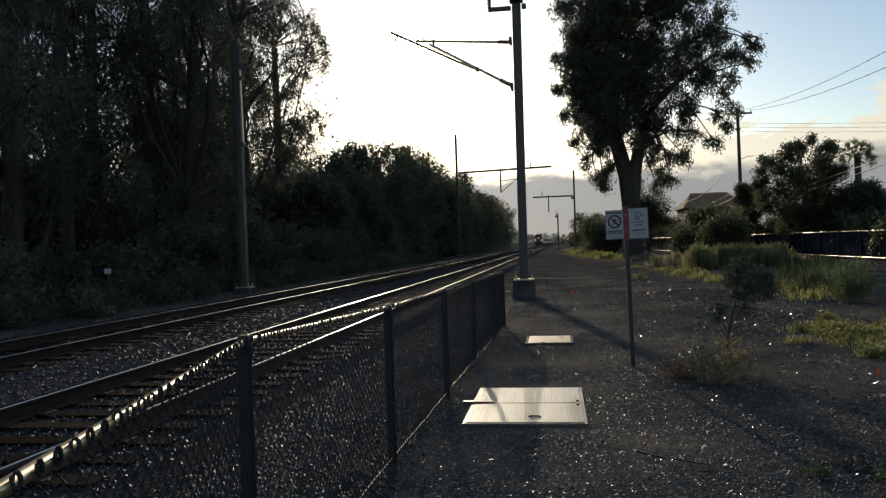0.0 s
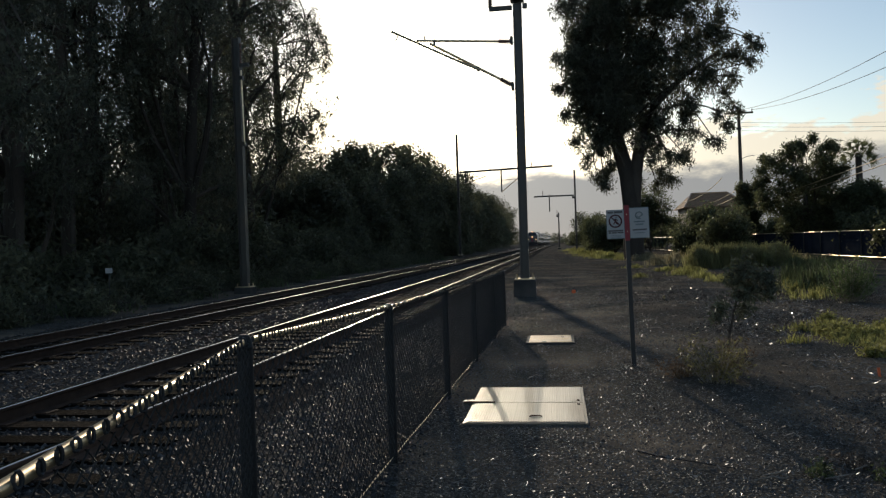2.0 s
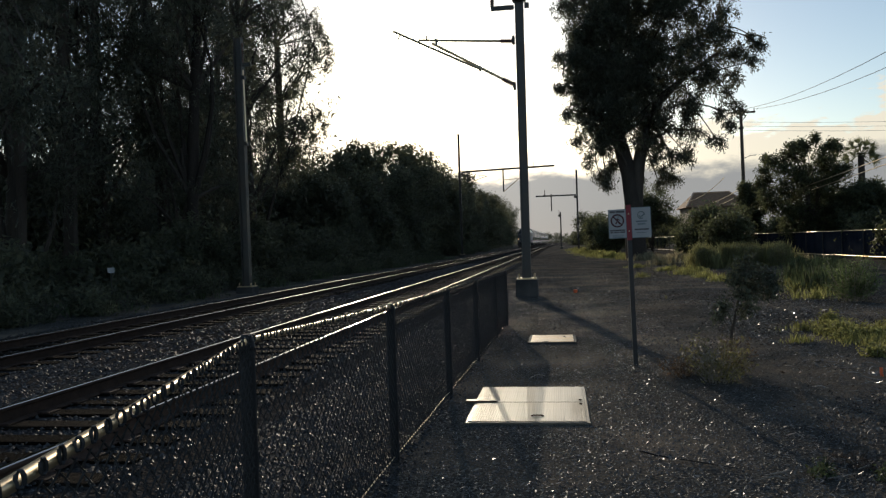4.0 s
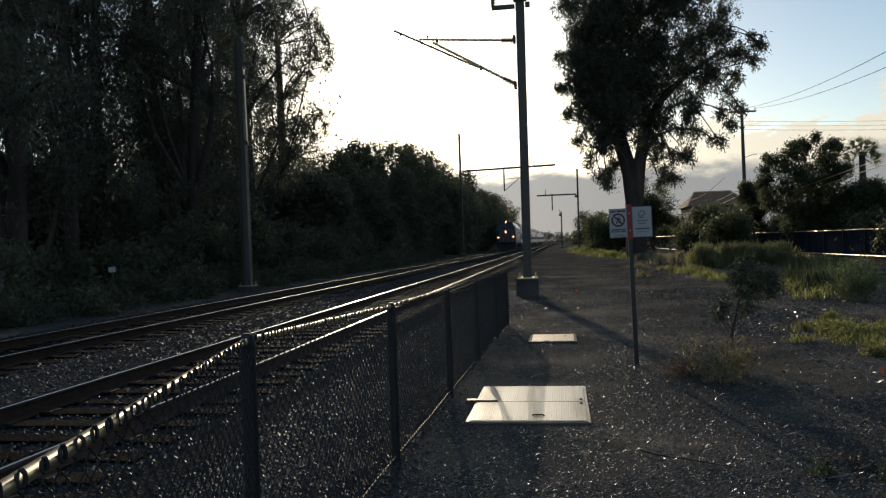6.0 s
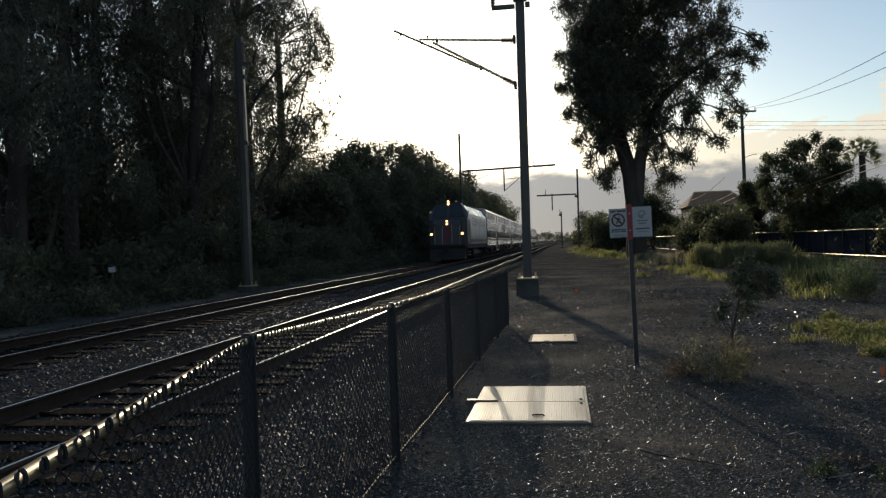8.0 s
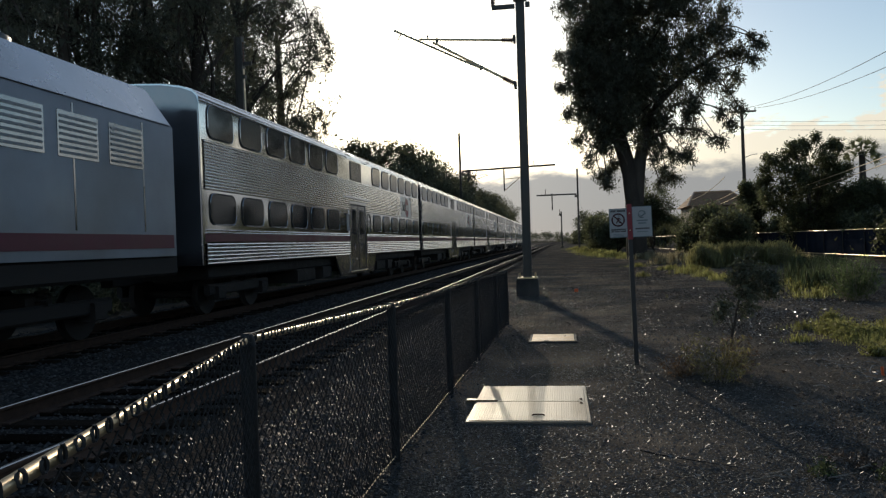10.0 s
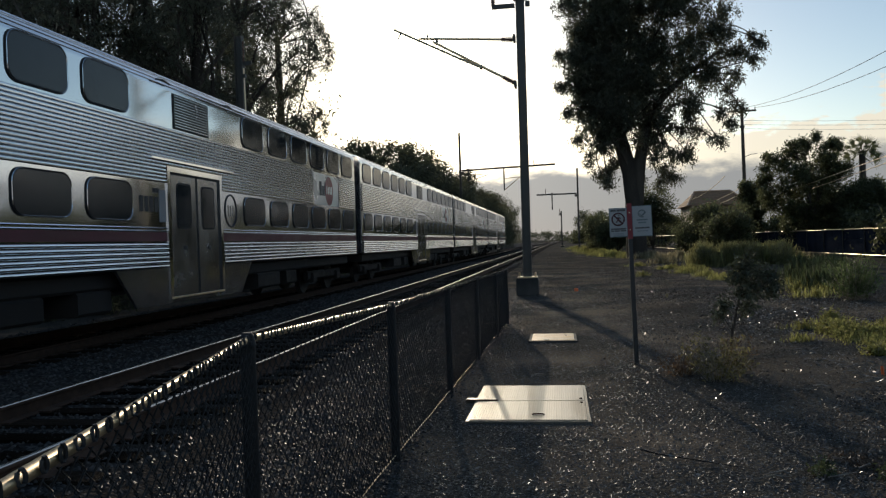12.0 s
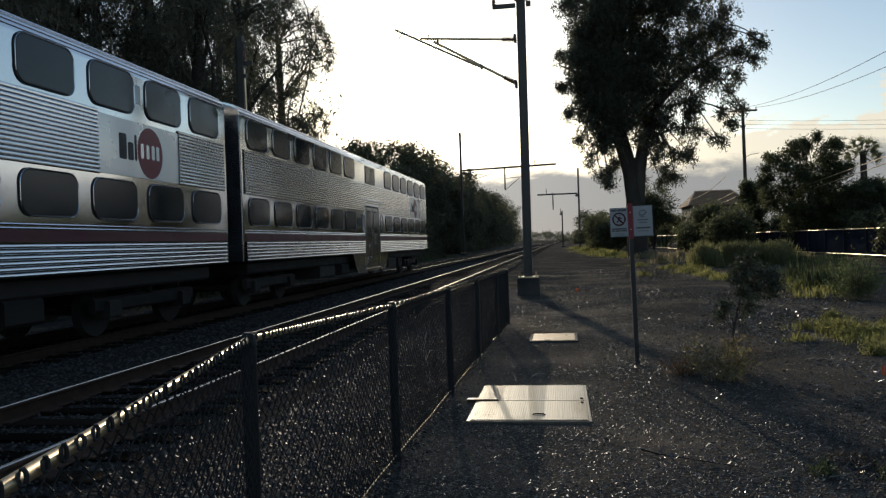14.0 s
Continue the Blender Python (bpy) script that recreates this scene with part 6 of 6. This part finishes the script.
def coach(number, logo, blank=0):
    label = "two-level stainless steel passenger coach with fluted sides and dark red band"
    c = thing("passenger_coach", label, "train car", group="coaches of the train")
    y0, y1, dc = 0.42, CAR - 0.42, CAR / 2
    prof = [(SIDE, 1.12), (SIDE, 4.51), (SIDE, 4.56), (1.46, 4.70), (1.36, 4.80), (1.15, 4.88), (0.7, 4.96), (0, 5.0)]
    ring = prof + [(-x, z) for x, z in reversed(prof[:-1])]
    part("body", Shape().loft(ring, y0, y1), M["steel"], c, "smooth stainless steel body shell", True)
    # longitudinal seams of the roof shoulder
    for (xa, za), (xb, zb) in zip(prof[2:6], prof[3:7]):
        for u in (0.25, 0.75):
            x, z = xa + (xb - xa) * u, za + (zb - za) * u
            for sg in (1, -1):
                part("roof_rib", Shape().tube([(sg * x, y0 + 0.05, z), (sg * x, y1 - 0.05, z)], 0.014, 6), M["flute"], c, "", True)
    starts = [2.385 + 1.65 * k for k in range(6)]
    for sg in (1, -1):
        x = sg * SIDE
        for s0 in starts:
            for a, b in ((dc + s0, dc + s0 + 1.23), (dc - s0 - 1.23, dc - s0)):
                if dc - 2.3 - 1.65 * blank < a < dc:
                    continue        # plain panel ahead of the doors
                window(c, a, b, 3.86, 4.53, sg)
                window(c, a, b, 2.01, 2.63, sg)
        # small grey plates between upper windows
        for q in (dc + 8.68, dc - 8.80):
            part("vent_plate", Shape().box(x - 0.01, x + 0.012 * sg, q, q + 0.12, 4.05, 4.38) if sg > 0 else Shape().box(x + 0.012 * sg, x + 0.01, q, q + 0.12, 4.05, 4.38), M["door"], c)
        # fluted bands, broken at the doors and at the name panel
        la, lb = (CAR - 5.14, CAR - 2.55)
        top_runs = [(y0 + 0.12, y1 - 0.12)] if not logo else [(y0 + 0.12, la), (lb, y1 - 0.12)]
        for a, b in top_runs:
            part("fluted_panel", fluted(a, b, 3.06, 3.78, 11, 0.030, x), M["flute"], c, "ribbed stainless panel")
        low_runs = [(y0 + 0.12, dc - 1.2), (dc + 1.2, la if logo else y1 - 0.12)] + ([(lb, y1 - 0.12)] if logo else [])
        for a, b in low_runs:
            part("fluted_panel", fluted(a, b, 2.72, 3.06, 5, 0.030, x), M["flute"], c, "ribbed stainless panel")
        for a, b in ((y0 + 0.12, dc - 1.2), (dc + 1.2, y1 - 0.12)):
            part("fluted_panel", fluted(a, b, 1.12, 1.60, 6, 0.036, x, ROUND_RIB), M["flute"], c, "ribbed stainless panel")
            part("red_band", Shape().box(min(x, x + sg * 0.012), max(x, x + sg * 0.012), a, b, 1.62, 1.79), M["maroon"], c, "faded dark red band")
            for zz in (1.81, 1.865):
                part("belt_rib", Shape().tube([(x + sg * 0.008, a, zz), (x + sg * 0.008, b, zz)], 0.017, 6), M["flute"], c, "", True)
        if logo:
            p = part("name_panel", Shape().box(min(x - 0.01, x + sg * 0.012), max(x - 0.01, x + sg * 0.012), la, lb, 2.74, 3.72, 0.004), M["white"], c, "white panel with dark and red emblem")
            disc = [(y, z) for y, z in [(la + 1.56 + 0.42 * math.cos(radians(k)), 3.21 + 0.46 * math.sin(radians(k))) for k in range(0, 360, 10)]]
            xa, xb = x + sg * 0.012, x + sg * 0.016
            part("red_disc", Shape().side(disc, xa, xb), M["red"], p, "round red emblem")
            for q, w, h in ((0.58, 0.22, 0.44), (0.84, 0.17, 0.31), (1.05, 0.07, 0.46)):
                part("dark_bar", Shape().side(rounded(la + q, la + q + w, 3.03, 3.03 + h, 0.03, 2), xa, xb), M["ink"], p)
            for q in (1.24, 1.42, 1.60, 1.76):
                part("pale_bar", Shape().side(rounded(la + q, la + q + 0.10, 3.10, 3.36, 0.03, 2), xb, xb + sg * 0.003), M["white"], p)
        # louvre over the door
        fr = part("louvre", Shape().box(min(x - 0.01, x + sg * 0.012), max(x - 0.01, x + sg * 0.012), dc - 0.83, dc + 0.66, 3.80, 4.49, 0.004), M["rubber"], c, "dark ventilation louvre")
        for k in range(12):
            z = 3.84 + k * 0.054
            s = Shape().side([(dc - 0.80, z), (dc + 0.63, z), (dc + 0.63, z + 0.02), (dc - 0.80, z + 0.02)], x + sg * 0.01, x + sg * 0.032)
            part("slat", s, M["door"], fr)
        # vestibule: skirt, door frame, two leaves
        sk = [(dc - 2.9, 1.12), (dc - 1.15, 1.12), (dc - 1.15, 0.44), (dc - 2.3, 0.44)]
        part("skirt", Shape().side(sk, x - sg * 0.05, x + sg * 0.006), M["door"], c, "smooth steel skirt")
        sk = [(dc + 1.15, 1.12), (dc + 2.7, 1.12), (dc + 2.1, 0.44), (dc + 1.15, 0.44)]
        part("skirt", Shape().side(sk, x - sg * 0.05, x + sg * 0.006), M["door"], c, "smooth steel skirt")
        part("step_well", Shape().box(min(x - sg * 0.3, x - sg * 0.03), max(x - sg * 0.3, x - sg * 0.03), dc - 1.15, dc + 1.15, 0.44, 1.2), M["door"], c)
        for a, b in ((dc - 1.17, dc - 1.06), (dc + 1.06, dc + 1.17)):
            part("door_post", Shape().box(min(x, x + sg * 0.03), max(x, x + sg * 0.03), a, b, 0.50, 3.04, 0.008), M["steel"], c)
        part("door_header", Shape().box(min(x, x + sg * 0.032), max(x, x + sg * 0.032), dc - 1.17, dc + 1.17, 2.94, 3.06, 0.008), M["steel"], c)
        part("door_track", Shape().box(min(x, x + sg * 0.06), max(x, x + sg * 0.06), dc - 1.75, dc + 1.75, 3.13, 3.19, 0.01), M["steel"], c, "long door hanger rail")
        part("step", Shape().box(min(x - sg * 0.05, x + sg * 0.05), max(x - sg * 0.05, x + sg * 0.05), dc - 1.1, dc + 1.1, 0.52, 0.56, 0.008), M["galv"], c)
        part("door_gap", Shape().box(min(x - 0.01, x + sg * 0.008), max(x - 0.01, x + sg * 0.008), dc - 1.06, dc + 1.06, 0.56, 2.94), M["rubber"], c)
        for a, b in ((dc - 1.03, dc - 0.045), (dc + 0.045, dc + 0.93)):
            d = part("door", Shape().box(min(x, x + sg * 0.018), max(x, x + sg * 0.018), a, b, 0.58, 2.90, 0.006), M["door"], c, "sliding steel door leaf")
            m = (a + b) / 2
            part("door_frame", Shape().side(rounded(m - 0.30, m + 0.30, 1.86, 2.76, 0.12), x + sg * 0.018, x + sg * 0.024), M["rubber"], d)
            part("door_window", Shape().side(rounded(m - 0.26, m + 0.26, 1.90, 2.72, 0.10), x + sg * 0.024, x + sg * 0.028), M["glass"], d, "dark rounded pane")
            part("door_handle", Shape().box(min(x + sg * 0.018, x + sg * 0.04), max(x + sg * 0.018, x + sg * 0.04), m - 0.05, m + 0.05, 1.45, 1.52, 0.006), M["ink"], d)
        # porthole emblem and grey plate beside the door
        ov = [(dc + 1.64 + 0.30 * math.cos(radians(k)), 2.30 + 0.36 * math.sin(radians(k))) for k in range(0, 361, 15)]
        part("oval_emblem", Shape().tube([(x + sg * 0.008, y, z) for y, z in ov], 0.016, 6), M["ink"], c, "dark oval ring emblem", True)
        for q in (-0.12, 0.0, 0.12):
            part("emblem_bar", Shape().box(min(x, x + sg * 0.006), max(x, x + sg * 0.006), dc + 1.61 + q, dc + 1.66 + q, 2.18, 2.42), M["door"], c)
        part("side_plate", Shape().box(min(x, x + sg * 0.010), max(x, x + sg * 0.010), dc - 1.44, dc - 1.22, 1.98, 2.58, 0.004), M["loco"], c, "grey plate beside the door")
        part("marker_lamp", Shape().box(min(x, x + sg * 0.03), max(x, x + sg * 0.03), dc - 1.62, dc - 1.50, 2.52, 2.60, 0.01), M["ink"], c)
        if blank:
            for zz in (4.16, 4.36):
                part("marker_lamp", Shape().tube([(x, dc - 1.16, zz), (x + sg * 0.05, dc - 1.16, zz)], 0.065, 12), M["ink"], c, "small round dark lamp", True)
        if number:
            block_text(c, number, dc - 1.86, 2.17, 0.34, sg, M["ink"])
        else:
            for k in range(4):
                part("dark_bar", Shape().box(min(x, x + sg * 0.008), max(x, x + sg * 0.008), dc - 2.12 + k * 0.17, dc - 2.00 + k * 0.17, 2.16, 2.44), M["ink"], c)
        for q in (dc - 1.5, dc + 1.3):
            part("grab_rail", Shape().tube([(x + sg * 0.05, q, 4.62), (x + sg * 0.07, q + 0.2, 4.64), (x + sg * 0.05, q + 0.5, 4.62)], 0.02, 6), M["ink"], c)
    # ends: diaphragm, couplers, corner posts
    for ya, yb in ((0.0, 0.42), (CAR - 0.42, CAR)):
        part("diaphragm", Shape().box(-0.62, 0.62, ya + 0.02, yb - 0.0, 1.2, 3.4, 0.08), M["rubber"], c, "black rubber gangway bellows")
        part("coupler", Shape().box(-0.12, 0.12, ya, yb, 0.78, 1.02, 0.03), M["under"], c)
    for ya in (y0 - 0.03, y1 - 0.02):
        part("end_sheet", Shape().loft([(x * 0.985, 1.14 + (z - 1.12) * 0.985) for x, z in ring], ya, ya + 0.05), M["door"], c, "plain end sheet")
    part("underframe", Shape().box(-1.3, 1.3, 1.0, CAR - 1.0, 0.80, 1.12, 0.05), M["under"], c, "sooty underframe")
    for ya, w in ((6.6, 1.6), (9.0, 0.9), (16.2, 1.5), (18.2, 0.8)):
        part("equipment_box", Shape().box(-1.3, 1.3, ya, ya + w, 0.42, 0.82, 0.05), M["under"], c, "sooty equipment box")
    truck(c, 3.1)
    truck(c, CAR - 3.1)
    for ya in (dc - 0.7, dc + 3, dc - 4):
        part("roof_unit", Shape().box(-0.6, 0.6, ya, ya + 1.3, 4.95, 5.06, 0.03), M["roof"], c)
    return c


def locomotive():
    c = thing("diesel_locomotive", "grey diesel locomotive with lit headlights leading the train", "locomotive")
    L = 17.1
    side = [(1.55, 1.35), (1.55, 3.80), (1.05, 4.52), (0.75, 4.64), (0, 4.69)]
    ring = side + [(-x, z) for x, z in reversed(side[:-1])]
    part("hood", Shape().loft(ring, 2.6, L - 0.4), M["loco"], c, "grey full-width engine hood", True)
    # cab with raked windscreen
    s, rows = Shape(), []
    for y, top, half in ((1.0, 3.40, 1.5), (1.12, 3.45, 1.5), (1.55, 4.72, 0.95), (2.6, 4.72, 0.95)):
        a = [(1.55, 1.35), (1.55, min(top - 0.05, 3.85)), (half, top)]
        rows += [(x, y, z) for x, z in a + [(-x, z) for x, z in reversed(a)]]
    s.add(rows, [(6 * j + i, 6 * j + (i + 1) % 6, 6 * j + 6 + (i + 1) % 6, 6 * j + 6 + i) for j in range(3) for i in range(6)] + [(0, 1, 2, 3, 4, 5), (18, 19, 20, 21, 22, 23)])
    part("cab", s, M["locodark"], c, "dark cab with raked windscreen and sloping roof sides")
    nose = [(0.25, 1.35), (1.02, 1.35), (1.02, 3.35), (0.55, 3.30), (0.30, 3.0)]
    part("nose", Shape().side(nose, -1.12, 1.12), M["locodark"], c, "blunt dark nose")
    part("nose_stripe", Shape().box(-0.30, 0.30, 0.235, 0.252, 1.55, 2.75), M["maroon"], c, "red panel down the nose")
    for sx in (-1, 1):
        s = Shape()
        a, b = (0.08, 1.35) if sx > 0 else (-1.35, -0.08)
        s.add([(a, 1.13, 3.55), (b, 1.13, 3.55), (b * 0.76, 1.47, 4.55), (a * 0.76, 1.47, 4.55), (a, 1.10, 3.56), (b, 1.10, 3.56), (b * 0.76, 1.44, 4.56), (a * 0.76, 1.44, 4.56)], [(0, 1, 2, 3), (4, 5, 6, 7), (0, 1, 5, 4), (2, 3, 7, 6), (0, 3, 7, 4), (1, 2, 6, 5)])
        part("windscreen", s, M["glass"], c, "dark windscreen pane")
        part("cab_window", Shape().side(rounded(1.55, 2.35, 3.3, 4.1, 0.08), sx * 1.55, sx * 1.57), M["glass"], c)
        part("cab_door", Shape().box(min(sx * 1.55, sx * 1.565), max(sx * 1.55, sx * 1.565), 2.7, 3.35, 1.4, 3.7, 0.005), M["door"], c)
        part("handrail", Shape().tube([(sx * 1.62, 2.55, 1.4), (sx * 1.62, 2.55, 3.2)], 0.018, 6), M["galv"], c)
        part("step", Shape().box(sx * 1.3 - 0.25, sx * 1.3 + 0.25, 0.6, 1.0, 0.5, 1.3, 0.02), M["under"], c)
        lampbox = part("ditch_light", Shape().tube([(sx * 1.24, 0.12, 2.20), (sx * 1.24, 0.42, 2.20)], 0.13, 14).tube([(sx * 1.24, 0.32, 1.3), (sx * 1.24, 0.32, 2.12)], 0.045, 8), M["locodark"], c)
        part("lens", Shape().tube([(sx * 1.24, 0.10, 2.20), (sx * 1.24, 0.12, 2.20)], 0.10, 14), M["lamp"], lampbox, "glowing warm lens")
        for k in range(9):
            g = part("grille", Shape().box(min(sx * 1.55, sx * 1.56), max(sx * 1.55, sx * 1.56), 4.2 + k * 1.3, 5.2 + k * 1.3, 2.9, 3.6, 0.004), M["door"], c, "grey louvred panel")
            for q in range(7):
                part("slat", Shape().box(min(sx * 1.56, sx * 1.572), max(sx * 1.56, sx * 1.572), 4.25 + k * 1.3, 5.15 + k * 1.3, 2.95 + 0.09 * q, 2.99 + 0.09 * q), M["loco"], g)
        for k in range(7):
            part("body_seam", Shape().box(min(sx * 1.55, sx * 1.556), max(sx * 1.55, sx * 1.556), 3.9 + k * 1.95, 3.94 + k * 1.95, 1.8, 3.75), M["door"], c)
        part("wiper", Shape().tube([(sx * 0.7, 1.10, 3.58), (sx * 0.45, 1.28, 4.1)], 0.012, 5), M["ink"], c)
        part("number_board", Shape().box(sx * 0.72 - 0.28, sx * 0.72 + 0.28, 1.40, 1.50, 4.60, 4.76, 0.02), M["ink"], c, "dark number board")
        part("front_handrail", Shape().tube([(sx * 1.0, 0.22, 1.4), (sx * 1.0, 0.20, 1.5), (sx * 1.0, 0.20, 2.7), (sx * 1.0, 0.26, 2.8)], 0.017, 6), M["galv"], c, "", True)
        part("hose", Shape().tube([(sx * 0.45, 0.15, 0.95), (sx * 0.47, -0.05, 0.8), (sx * 0.5, -0.08, 0.5), (sx * 0.52, 0.0, 0.35)], 0.025, 6), M["rubber"], c, "black air hose", True)
        for q in range(3):
            part("cab_step", Shape().box(sx * 1.42 - 0.12, sx * 1.42 + 0.12, 2.62, 3.05, 0.45 + 0.27 * q, 0.49 + 0.27 * q, 0.008), M["galv"], c)
        part("red_band", Shape().box(min(sx * 1.55, sx * 1.562), max(sx * 1.55, sx * 1.562), 3.4, L - 0.5, 1.5, 1.75), M["maroon"], c)
        part("roof_shoulder", Shape().add([(sx * 1.552, 2.6, 3.82), (sx * 1.06, 2.6, 4.53), (sx * 1.06, L - 0.5, 4.53), (sx * 1.552, L - 0.5, 3.82), (sx * 1.565, 2.6, 3.83), (sx * 1.07, 2.6, 4.55), (sx * 1.07, L - 0.5, 4.55), (sx * 1.565, L - 0.5, 3.83)],
                                          [(0, 1, 2, 3), (4, 5, 6, 7), (0, 1, 5, 4), (2, 3, 7, 6)]), M["roof"], c, "bright sloping roof shoulder")
    for z, y in ((3.10, 0.28), (4.72, 1.50)):
        box_ = part("headlight", Shape().box(-0.16, 0.16, y - 0.06, y + 0.12, z - 0.24, z + 0.24, 0.05), M["locodark"], c, "twin headlight housing")
        for dz in (-0.11, 0.11):
            part("lens", Shape().tube([(0, y - 0.085, z + dz), (0, y - 0.055, z + dz)], 0.085, 14), M["lamp"], box_, "glowing warm lens")
    part("front_deck", Shape().box(-1.45, 1.45, 0.12, 1.02, 1.2, 1.36, 0.02), M["under"], c, "black front footplate")
    part("nose_door", Shape().box(-0.40, -0.36, 0.228, 0.25, 1.45, 2.9).box(0.36, 0.40, 0.228, 0.25, 1.45, 2.9), M["door"], c, "raised edges of the nose door")
    part("pilot", Shape().side([(0.05, 0.18), (0.9, 0.18), (0.9, 1.0), (0.25, 1.0)], -1.4, 1.4), M["under"], c, "black snow pilot")
    part("underframe", Shape().box(-1.5, 1.5, 0.3, L - 0.3, 0.98, 1.36, 0.05), M["under"], c, "black sill and underframe")
    part("fuel_tank", Shape().box(-1.35, 1.35, 6.6, 10.4, 0.30, 1.0, 0.2), M["under"], c, "black fuel tank")
    for y in (5.5, 8.0, 11.5, 13.4):
        fan = part("roof_fan", Shape().tube([(0, y, 4.64), (0, y, 4.82)], 0.62, 20), M["locodark"], c, "", True)
        part("fan_hub", Shape().tube([(0, y, 4.82), (0, y, 4.86)], 0.16, 10), M["under"], fan)
    part("horn", Shape().tube([(0.5, 2.9, 4.7), (0.5, 2.5, 4.85)], 0.05, 8, 0.10), M["galv"], c)
    part("coupler", Shape().box(-0.13, 0.13, -0.35, 0.3, 0.76, 1.04, 0.03), M["under"], c)
    part("coupler", Shape().box(-0.13, 0.13, L - 0.3, L + 0.4, 0.76, 1.04, 0.03), M["under"], c)
    truck(c, 3.6)
    truck(c, L - 3.6)
    return c


LOCO_LENGTH = 17.5
# nose of the train along the line, by time
NOSE = [(0.0, 316.0), (5.5, 141.0), (6.5, 108.4), (7.5, 75.2), (8.2, 52.6), (10.5, -18.6), (11.0, -34.1), (11.5, -49.6), (12.0, -66.22), (12.5, -81.7), (13.0, -96.6), (13.5, -112.12), (14.0, -127.63)]


def nose_at(t):
    for (a, p), (b, q) in zip(NOSE, NOSE[1:]):
        if t <= b:
            return p + (q - p) * (t - a) / (b - a)
    return NOSE[-1][1]


def on_line(y, length):
    """A vehicle whose front stands at y on the far track."""
    a, b = bend(y), bend(y + length)
    return pose(FAR_X + a, y, RAIL_Z, 0, 0, -math.degrees(math.atan2(b - a, length)))


TRAIN = [(locomotive(), 0.0, LOCO_LENGTH)]
NUMBERS = ["3807", "3848", "", "", "3853", ""]
for k in range(6):
    TRAIN.append((coach(NUMBERS[k], True, 2 if k == 4 else 0), LOCO_LENGTH + CAR * k, CAR))


def motions():
    for ob, back, length in TRAIN:
        walk(ob, [(t, on_line(nose_at(t) + back, length)) for t in [0.5 * i for i in range(29)]])


motions()
